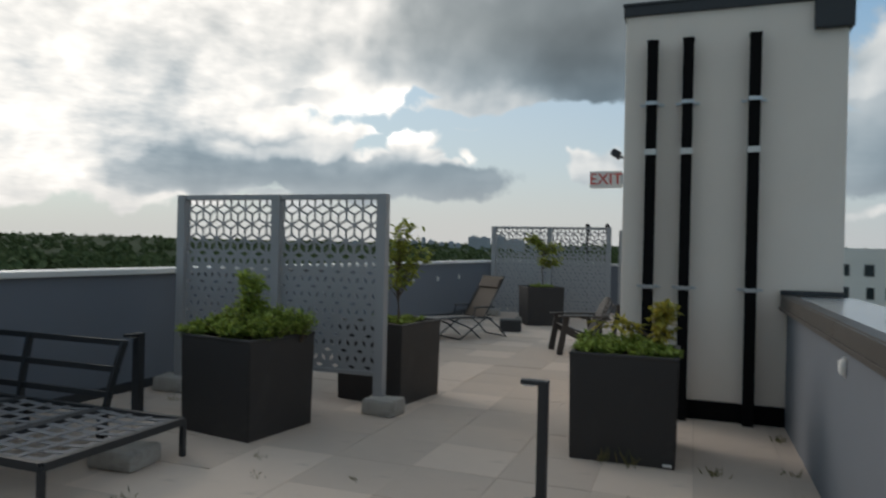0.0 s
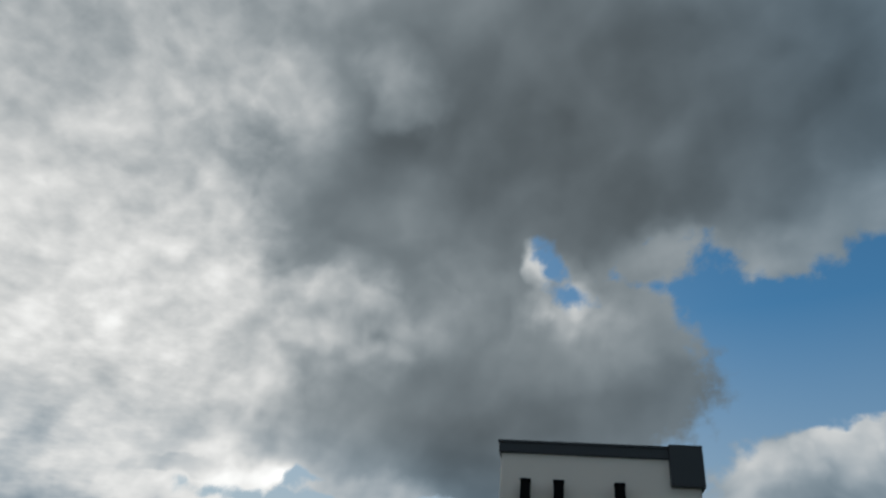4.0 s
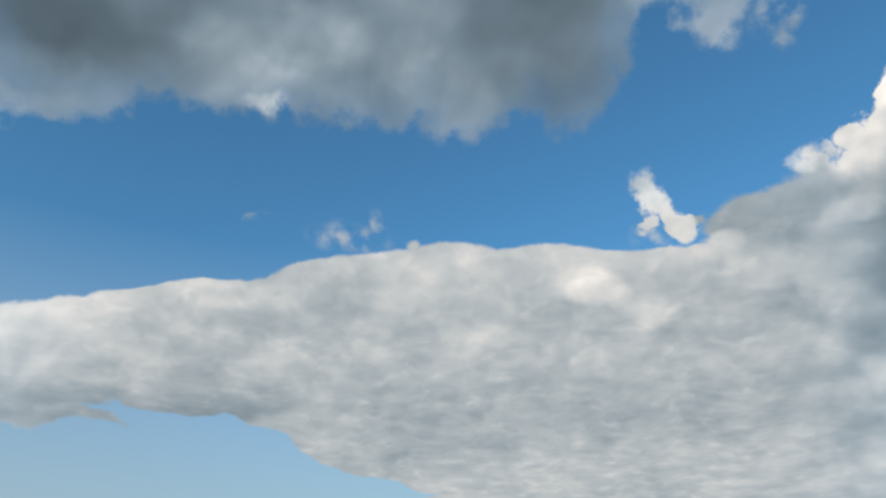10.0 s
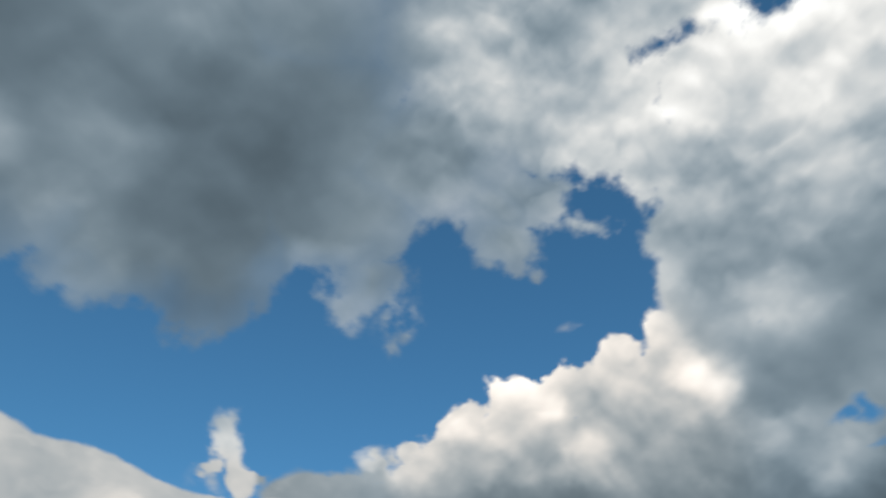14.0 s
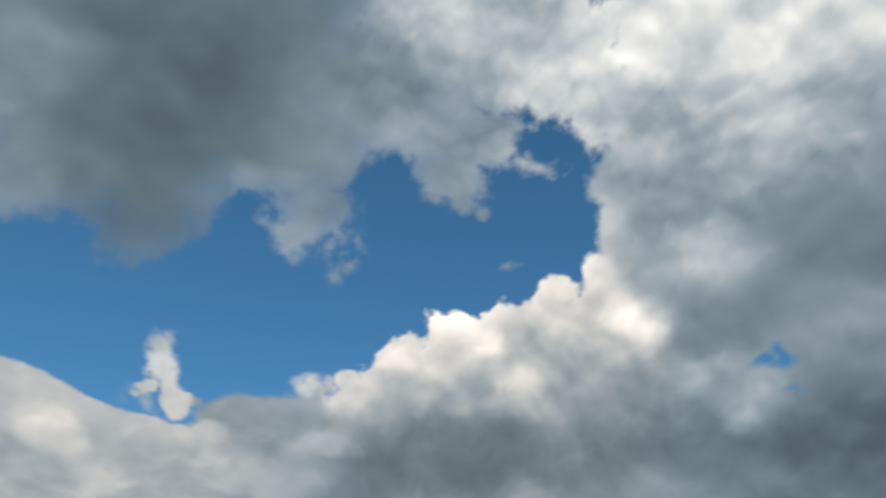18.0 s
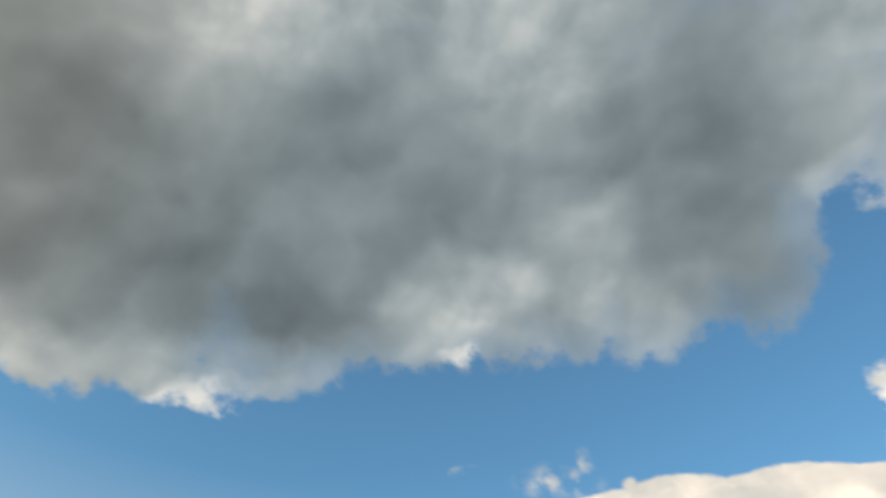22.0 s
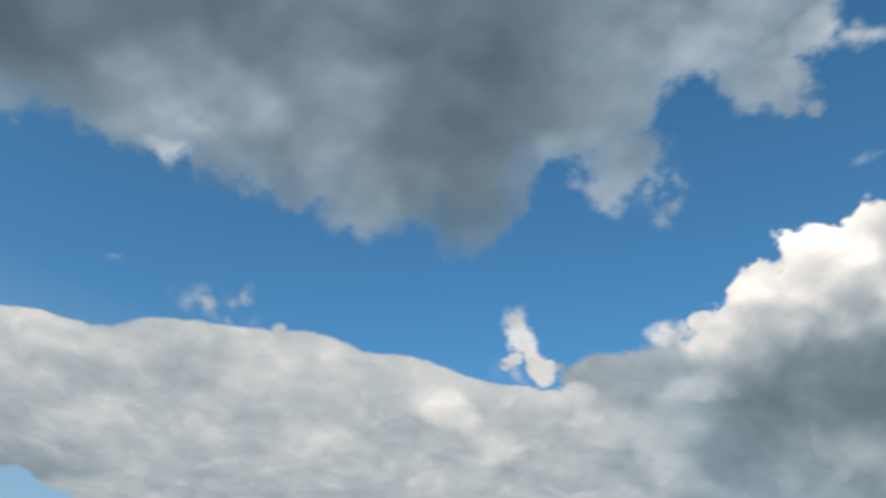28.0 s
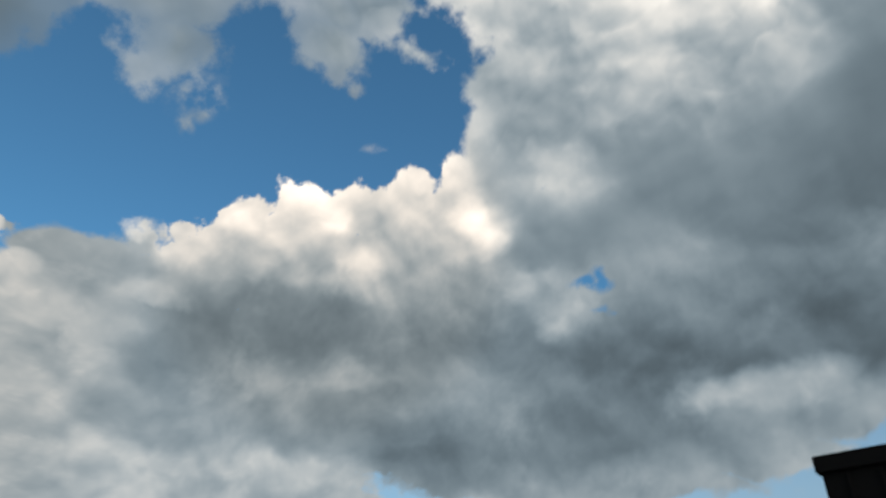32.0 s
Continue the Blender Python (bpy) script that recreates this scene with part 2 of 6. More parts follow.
WHITE_BANK_ENDS = [
    ('c', 96.0, 24.2, 8.9, 1.9, 3, 0.76),
    ('c', 103.3, 25.8, 5.4, 1.9, 0, 0.62),
    ('c', 107.2, 11.3, 9.2, 4.6, -6, 0.71),
    ('c', 100.4, 10.3, 9.3, 3.6, -4, 0.72),
    ('c', 73.1, 24.7, 8.8, 4.2, 0, 0.77),
    ('c', 86.9, 23.6, 11.0, 3.0, 7, 0.75),
    ('c', 98.9, 23.9, 8.9, 2.1, 2, 0.77),
    ('n', 87.1, 23.9, 3.0, 1.6, 7, 0.86),
    ('c', 17.3, 13.5, 8.4, 4.0, 4, 0.63),
    ('c', 15.8, 7.8, 9.8, 3.7, -1, 0.58),
    ('c', 15.4, 3.7, 5.5, 0.5, 2, 0.82),
    ('n', 17.6, 15.0, 5.2, 1.2, 5, 0.78),
]
WHITE_BANK_ENDS_B = [
    ('c', 99.9, 25.9, 1.2, 1.0, 2, 0.8),
    ('t', 65.4, 28.9, 3.8, 1.6, 4, 0.76),
    ('t', 68.1, 30.3, 0.9, 1.9, 2, 0.74),
    ('c', 71.3, 28.9, 0.7, 0.5, 1, 0.74),
    ('t', 57.2, 29.4, 0.9, 0.5, 8, 0.7),
]
CUMULUS = [
    ('n', 134.2, 38.6, 1.6, 1.7, -20, 1.05),
    ('n', 120.5, 36.0, 2.2, 2.3, -10, 1.06),
    ('n', 114.5, 34.0, 1.8, 1.8, -6, 1.0),
    ('c', 107.6, 30.2, 1.6, 0.7, -2, 0.88),
    ('c', 110.9, 31.0, 1.8, 1.6, -4, 0.84),
    ('c', 115.5, 32.9, 2.7, 3.4, -7, 0.78),
    ('c', 121.0, 34.6, 3.2, 3.5, -10, 0.78),
    ('c', 125.8, 35.1, 3.0, 3.3, -13, 0.74),
    ('c', 132.9, 36.9, 3.0, 3.8, -19, 0.78),
    ('c', 136.7, 33.4, 4.1, 3.3, -45, 0.76),
    ('c', 122.2, 29.9, 10.7, 4.8, -9, 0.78),
    ('c', 134.1, 29.7, 9.0, 5.8, -16, 0.71),
    ('n', 122.6, 25.9, 13.3, 2.3, -8, 0.46),
    ('c', 104.9, 27.4, 6.4, 2.2, -1, 0.62),
    ('c', 122.8, 23.4, 18.3, 4.5, -8, 0.6),
]
CUMULUS_B = [
    ('n', 126.9, 30.7, 1.6, 1.2, -12, 0.96),
    ('n', 127.8, 34.7, 1.4, 3.1, -4, 0.72),
    ('t', 126.5, 40.8, 1.1, 0.8, -16, 0.7),
    ('n', 125.9, 24.8, 12.0, 2.8, 5, 0.46),
    ('n', 114.3, 21.7, 5.0, 2.6, 9, 0.5),
]
GREY_LIGHTS = [
    ('n', 159.3, 51.4, 4.8, 3.4, -19, 1.02),
    ('n', 136.8, 53.9, 3.2, 2.2, -1, 0.96),
    ('n', 158.4, 56.0, 3.2, 2.0, -20, 1.02),
    ('n', 176.3, 50.9, 2.0, 2.2, -34, 1.0),
    ('n', 126.5, 31.1, 2.8, 1.9, 7, 0.88),
    ('n', 123.0, 36.2, 3.3, 2.8, 9, 0.86),
    ('n', 133.5, 38.5, 2.8, 2.4, 3, 0.84),
    ('n', 140.5, 33.0, 1.4, 1.4, 0, 0.95),
    ('n', 145.7, 32.2, 4.0, 1.5, -3, 0.52),
    ('n', 151.7, 23.5, 8.0, 2.1, -3, 0.46),
    ('n', 164.1, 28.6, 4.5, 5.2, -12, 0.5),
    ('n', 117.7, 26.0, 2.7, 1.8, 11, 0.5),
    ('n', 109.5, 26.3, 3.0, 1.1, 15, 0.8),
    ('n', 146.4, 37.9, 4.9, 1.8, -5, 0.7),
]
GREY_MASS = [
    ('c', 147.0, 48.9, 5.4, 5.6, -36, 0.72),
    ('c', 143.9, 43.2, 4.9, 7.8, -30, 0.66),
    ('c', 139.8, 39.2, 3.0, 2.1, -25, 0.6),
    ('c', 143.2, 35.6, 4.8, 4.0, -26, 0.52),
    ('c', 162.4, 52.1, 12.6, 6.8, -22, 0.82),
    ('n', 159.5, 53.8, 4.9, 3.6, -20, 0.9),
    ('c', 146.1, 43.9, 6.5, 7.9, -7, 0.68),
    ('c', 165.7, 40.7, 13.2, 10.8, -21, 0.62),
    ('c', 168.8, 32.3, 9.0, 8.8, -19, 0.44),
    ('n', 150.9, 33.8, 5.6, 3.4, -8, 0.5),
    ('c', -177.7, 53.4, 5.6, 3.0, -31, 0.92),
    ('c', 171.4, 53.9, 6.1, 2.7, -18, 0.92),
    ('c', 159.5, 57.9, 3.8, 1.7, -9, 0.88),
    ('c', -178.2, 46.4, 7.0, 7.3, -37, 0.78),
    ('n', 177.5, 40.2, 3.8, 4.9, -30, 0.46),
]
GREY_MASS_B = [
    ('c', 140.4, 26.0, 10.3, 4.6, -10, 0.52),
    ('c', 147.2, 29.4, 4.3, 3.0, -15, 0.6),
    ('c', 110.4, 27.2, 7.2, 2.0, 4, 0.6),
    ('c', 137.2, 58.3, 7.1, 4.7, -15, 0.8),
    ('c', 138.0, 54.1, 2.7, 2.7, -15, 0.84),
    ('n', 172.1, 34.7, 7.4, 8.0, -23, 0.32),
    ('n', 158.9, 38.3, 6.3, 2.6, -15, 0.5),
    ('n', 169.6, 44.2, 5.1, 2.2, -25, 0.74),
]
GREY_MASS_LOW = [
    ('c', 130.1, 25.8, 11.1, 3.4, 5, 0.52),
    ('c', 111.8, 30.1, 2.7, 1.6, 15, 0.74),
    ('c', 120.8, 51.7, 3.8, 3.3, -5, 0.66),
    ('n', 48.0, 13.8, 6.8, 1.1, 6, 0.58),
    ('c', 44.9, 12.0, 4.6, 0.5, 6, 0.6),
    ('c', 89.9, 6.7, 18.5, 3.6, -2, 0.72),
    ('c', 124.8, 11.9, 6.8, 2.3, -8, 0.62),
    ('n', 125.1, 30.9, 10.2, 2.8, 6, 0.76),
    ('c', 114.3, 12.4, 16.5, 2.4, 6, 0.72),
    ('c', 145.5, 14.0, 15.3, 1.9, -1, 0.6),
    ('c', 160.5, 42.5, 15.0, 6.9, -17, 0.82),
    ('c', 160.4, 32.5, 14.4, 8.8, -13, 0.62),
    ('c', 168.1, 23.4, 10.6, 6.1, -13, 0.4),
    ('n', 155.1, 23.8, 9.8, 2.2, 1, 0.42),
    ('c', 113.1, 17.6, 15.2, 5.9, 8, 0.66),
]
GREY_MASS_LOW_B = [
    ('c', 131.5, 17.9, 16.0, 4.2, 2, 0.52),
    ('c', 149.3, 16.4, 11.2, 2.4, -3, 0.48),
    ('c', 135.4, 14.3, 5.0, 1.5, 1, 0.42),
    ('n', 161.8, 19.9, 5.0, 1.4, -4, 0.72),
    ('c', 163.4, 18.1, 7.4, 2.4, -2, 0.62),
    ('c', -178.9, 26.5, 10.5, 10.9, -23, 0.5),
    ('n', 158.1, 44.3, 5.1, 2.6, -15, 0.84),
    ('c', 150.2, 23.0, 10.2, 4.0, -5, 0.5),
    ('c', 143.4, 32.2, 4.2, 5.7, -3, 0.66),
    ('c', 155.7, 26.9, 5.1, 3.1, -8, 0.46),
    ('n', 146.7, 26.9, 2.3, 2.8, -4, 0.74),
    ('c', 141.2, 20.7, 9.2, 3.6, -1, 0.56),
    ('c', 155.1, 18.6, 12.4, 3.6, -5, 0.5),
    ('c', 159.3, 22.0, 9.6, 4.3, -8, 0.46),
    ('c', 159.9, 15.2, 7.7, 1.6, -1, 0.6),
]
GREY_MASS_LOW_C = [
    ('c', 102.4, 20.3, 7.0, 4.8, 14, 0.74),
    ('n', 140.7, 34.7, 1.9, 2.8, -2, 0.86),
]
TUFT = [
    ('c', 94.1, 31.6, 0.9, 1.2, 0, 0.76),
    ('c', 94.8, 30.0, 1.2, 1.9, 20, 0.82),
    ('c', 95.7, 28.5, 1.2, 2.1, 28, 0.84),
    ('c', 96.6, 27.2, 0.9, 1.0, 0, 0.80),
    ('c', 93.6, 28.6, 1.5, 0.8, 8, 0.78),
    ('t', 93.6, 27.5, 2.2, 1.5, 0, 0.74),
    ('c', 99.6, 26.0, 1.3, 0.9, 0, 0.78),
]
DEEP_SHADE = [
    ('n', 61.9, 52.2, 7.0, 7.0, 0, 0.40),
    ('n', 95.5, 61.1, 6.0, 7.0, 0, 0.46),
    ('n', 86.0, 51.2, 9.0, 7.0, 0, 0.38),
    ('n', 82.2, 44.2, 5.0, 5.0, 0, 0.49),
    ('n', -6.3, 53.0, 7.0, 6.0, 0, 0.47),
    ('n', 24.9, 43.2, 7.0, 5.0, 0, 0.41),
    ('n', 38.0, 13.0, 7.0, 1.6, 5, 0.64),
    ('n', 129.2, 34.2, 1.5, 3.0, 0, 0.74),
    ('c', 135.6, 35.6, 3.6, 3.4, 0, 0.86),
    ('c', 9.7, 32.2, 3.0, 1.8, 0, 0.60),
    ('c', 26.3, 15.0, 3.0, 1.6, 0, 0.74),
    ('c', 129.5, 33.6, 3.0, 3.0, 0, 0.76),
    ('c', 30.0, 7.0, 12.0, 1.8, 3, 0.66),
    ('c', 135.9, 36.6, 2.2, 2.4, 0, 0.86),
    ('c', 116.6, 27.3, 3.4, 2.2, 0, 0.58),
    ('c', 135.8, 22.9, 3.4, 2.2, 0, 0.48),
    ('c', 108.2, 29.4, 2.2, 1.4, -4, 0.66),
    ('c', 109.6, 30.3, 1.8, 1.2, -4, 0.84),
    ('c', 137.2, 36.4, 3.0, 3.0, -20, 0.84),
    ('c', 134.4, 35.9, 2.2, 2.0, 0, 0.86),
    ('c', 111.3, 29.2, 2.4, 1.7, -6, 0.82),
    ('c', 134.4, 35.8, 1.8, 1.8, 0, 0.84),
    ('c', 31.8, 35.5, 3.2, 2.0, 10, 0.56),
    ('c', 110.5, 30.0, 1.6, 1.1, 0, 0.74),
    ('n', -13.5, 20.8, 4.0, 2.2, 8, 0.44),
    ('n', -9.5, 14.8, 5.0, 1.8, -8, 0.44),
    ('n', 20.5, 60.9, 6.0, 6.0, 0, 0.60),
    ('n', 164.0, 35.0, 6.0, 3.0, -10, 0.50),
]
BRIGHT_HEADS = [
    ('n', 120.6, 62.3, 3.5, 6.0, 0, 0.92),
    ('n', 139.6, 55.7, 4.0, 3.0, 0, 0.96),
    ('n', 161.1, 57.0, 5.0, 3.0, 0, 1.22),
    ('n', 161.0, 52.6, 4.0, 2.6, 0, 1.05),
    ('n', 123.0, 35.2, 2.0, 2.4, 0, 0.98),
    ('n', 125.6, 30.9, 1.4, 1.4, 0, 1.0),
    ('n', 134.0, 37.6, 2.0, 2.4, 0, 0.98),
    ('n', 138.6, 35.6, 1.6, 2.0, 0, 1.02),
    ('c', 137.4, 38.2, 2.4, 2.8, 0, 0.88),
    ('n', -3.4, 30.8, 1.2, 2.0, 0, 0.92),
    ('n', 0.8, 28.4, 1.2, 1.6, 0, 0.90),
    ('n', -34.8, 41.0, 6.0, 5.0, 0, 0.80),
    ('n', 91.2, 21.8, 2.0, 1.4, 0, 0.88),
    ('n', 168.9, 53.8, 5.0, 2.6, -10, 1.14),
    ('n', 150.6, 54.4, 3.0, 2.2, 0, 1.02),
    ('n', 173.0, 49.4, 3.5, 2.4, -15, 1.00),
    ('n', -18.1, 24.8, 3.2, 2.2, -20, 0.80),
    ('n', -23.8, 27.2, 2.4, 1.6, -10, 0.92),
    ('n', 4.6, 25.4, 2.6, 2.6, 0, 0.66),
    ('n', 61.5, 44.7, 3.0, 3.0, 0, 0.68),
]
SOUTHERN_SHREDS = [
    ('n', 125.7, 26.7, 4.0, 1.6, 5, 0.50),
    ('n', 134.4, 15.1, 4.0, 1.6, 0, 0.42),
    ('n', 145.9, 18.8, 4.5, 1.3, 0, 0.46),
    ('n', 152.1, 22.8, 4.0, 1.3, 5, 0.50),
    ('n', 166.7, 24.2, 6.0, 2.2, 0, 0.44),
    ('n', 113.8, 22.0, 2.2, 1.0, 0, 0.52),
    ('n', 133.2, 21.1, 2.4, 1.0, 0, 0.50),
    ('n', 143.4, 32.2, 2.6, 1.6, 0, 0.54),
    ('n', 158.0, 20.0, 3.0, 1.1, 8, 0.74),
    ('n', 127.7, 22.2, 2.4, 1.4, 0, 0.70),
    ('n', 110.0, 26.0, 2.2, 0.9, 0, 0.82),
    ('n', 145.8, 26.5, 1.8, 1.2, 30, 0.80),
    ('n', 148.9, 36.8, 3.4, 2.2, 10, 0.68),
    ('n', 165.7, 20.6, 2.8, 1.3, 0, 0.70),
    ('n', 137.7, 23.0, 2.6, 1.4, 0, 0.66),
    ('n', 116.1, 28.3, 4.0, 1.6, 0, 0.66),
]
WESTERN_FOLDS = [
    ('n', -20.4, 24.8, 5.0, 4.0, 0, 0.88),
    ('n', 54.3, 45.2, 3.0, 4.0, 0, 0.70),
    ('n', 49.2, 42.9, 2.5, 2.5, 0, 0.66),
    ('n', -11.4, 28.8, 4.0, 3.0, 0, 0.66),
    ('n', 0.6, 52.6, 5.0, 3.0, 0, 0.46),
    ('n', -17.8, 35.2, 5.0, 4.0, 0, 0.60),
]
REST_OF_SKY = [
    ('c', 205, 38, 34, 20, 0, 0.55),
    ('c', 240, 55, 30, 22, 10, 0.66),
    ('c', 268, 34, 30, 16, -8, 0.72),
    ('c', -70, 42, 30, 22, 0, 0.82),
    ('c', -80, 18, 26, 9, 0, 0.8),
    ('c', 215, 12, 24, 6, 0, 0.62),
]
GAPS = [
    (-2.5, 32.2, 0.7, 0.6, -1),
    (-1.7, 30.9, 0.6, 0.8, 19),
    (-0.4, 28.7, 1.1, 0.5, -11),
    (-1.1, 28.9, 0.4, 0.3, -1),
    (97.9, 43.5, 2.0, 1.2, 14),
    (113.6, 48.4, 1.6, 1.5, -7),
    (115.1, 47.5, 1.2, 0.9, -9),
    (150.4, 59.3, 1.3, 0.4, -13),
    (168.4, 59.1, 3.4, 2.0, 6),
    (179.9, 58.2, 4.3, 1.2, -12),
    (-168.1, 54.9, 5.1, 2.3, -39),
    (133.1, 50.5, 1.9, 1.6, -18),
    (149.0, 29.4, 0.7, 0.3, -6),
    (150.1, 29.5, 0.5, 0.5, -6),
    (-11.3, 9.9, 6.2, 1.9, 3),
    (-20.5, 10.7, 8.9, 0.6, 0),
]
PUFFS = MOTTLED_SHEET + LOW_CLOUD + LOW_CLOUD_B + DARK_LOBES + DARK_LOBES_B + DARK_CLOUD_LOW + DARK_CLOUD_LOW_B + DARK_CLOUD_HIGH + DARK_CLOUD_EDGE + DARK_CLOUD_EDGE_B + DARK_CLOUD_END + DARK_CLOUD_END_B + WHITE_BANK + WHITE_BANK_B + WHITE_BANK_ENDS + WHITE_BANK_ENDS_B + CUMULUS + CUMULUS_B + GREY_LIGHTS + GREY_MASS + GREY_MASS_B + GREY_MASS_LOW + GREY_MASS_LOW_B + GREY_MASS_LOW_C + TUFT + DEEP_SHADE + BRIGHT_HEADS + SOUTHERN_SHREDS + WESTERN_FOLDS + REST_OF_SKY


def bearing(az, el):
    """The unit direction at a compass bearing (clockwise from +y) and a height above the horizon."""
    a, e = radians(az), radians(el)
    return Vector((math.sin(a) * math.cos(e), math.cos(a) * math.cos(e), math.sin(e)))


class Nodes:
    """Short calls for building a node tree."""

    def __init__(self, tree):
        self.tree = tree
        tree.nodes.clear()

    def add(self, kind):
        return self.tree.nodes.new(kind)

    def wire(self, value, socket):
        if isinstance(value, bpy.types.NodeSocket):
            self.tree.links.new(value, socket)
        else:
            socket.default_value = value

    def math(self, op, a, b=0.0, c=0.0, clamp=False):
        n = self.add("ShaderNodeMath")
        n.operation, n.use_clamp = op, clamp
        for value, socket in zip((a, b, c), n.inputs):
            self.wire(value, socket)
        return n.outputs[0]

    def vec(self, op, a, b=None, scale=None):
        n = self.add("ShaderNodeVectorMath")
        n.operation = op
        self.wire(a, n.inputs[0])
        if b is not None:
            self.wire(b, n.inputs[1])
        if scale is not None:
            self.wire(scale, n.inputs["Scale"])
        return n.outputs["Value"] if op in ("LENGTH", "DOT_PRODUCT") else n.outputs["Vector"]

    def after(self, vector, value):
        """The same vector, worked out only once value is known."""
        n = self.add("ShaderNodeVectorMath")
        n.operation = "MULTIPLY_ADD"
        self.wire(value, n.inputs[0])
        n.inputs[1].default_value = (0, 0, 0)
        self.wire(vector, n.inputs[2])
        return n.outputs["Vector"]

    def noise(self, where, scale, detail=4.0, rough=0.5, colour=False, warp=0.0):
        n = self.add("ShaderNodeTexNoise")
        self.wire(where, n.inputs["Vector"])
        n.inputs["Scale"].default_value = scale
        n.inputs["Detail"].default_value = detail
        n.inputs["Roughness"].default_value = rough
        n.inputs["Distortion"].default_value = warp
        return n.outputs["Color"] if colour else n.outputs["Fac"]

    def cells(self, where, scale, detail=2.0, smooth=0.35):
        n = self.add("ShaderNodeTexVoronoi")
        n.feature = "SMOOTH_F1"
        self.wire(where, n.inputs["Vector"])
        n.inputs["Scale"].default_value = scale
        n.inputs["Detail"].default_value = detail
        n.inputs["Roughness"].default_value = 0.5
        n.inputs["Smoothness"].default_value = smooth
        return n.outputs["Distance"]

    def ranged(self, v, a, b, c=0.0, d=1.0, smooth=True):
        n = self.add("ShaderNodeMapRange")
        n.interpolation_type = "SMOOTHSTEP" if smooth else "LINEAR"
        self.wire(v, n.inputs["Value"])
        for key, value in (("From Min", a), ("From Max", b), ("To Min", c), ("To Max", d)):
            n.inputs[key].default_value = value
        return n.outputs["Result"]

    def mix(self, fac, a, b, blend="MIX"):
        n = self.add("ShaderNodeMix")
        n.data_type, n.blend_type = "RGBA", blend
        self.wire(fac, n.inputs[0])
        self.wire(a, n.inputs[6])
        self.wire(b, n.inputs[7])
        return n.outputs[2]


def puff_distance(k, where, az, el, wide, high, tilt):
    """How far a direction lies from a puff's middle: 0 there, 1 on its rim."""
    out = bearing(az, el)
    east = Vector((out.y, -out.x, 0)).normalized()
    north = out.cross(east) * -1
    if north.z < 0:
        north = -north
    a = radians(tilt)
    side, up = east * math.cos(a) + north * math.sin(a), north * math.cos(a) - east * math.sin(a)
    turn = Matrix((side, up, side.cross(up))).transposed()
    m = k.add("ShaderNodeMapping")
    m.vector_type = "TEXTURE"
    k.wire(where, m.inputs["Vector"])
    m.inputs["Location"].default_value = out
    m.inputs["Rotation"].default_value = turn.to_euler()
    m.inputs["Scale"].default_value = (math.sin(radians(wide)), math.sin(radians(high)), 1.0)
    return k.vec("LENGTH", m.outputs["Vector"])


SKY_GAIN = (0.066, 0.131, 0.150)


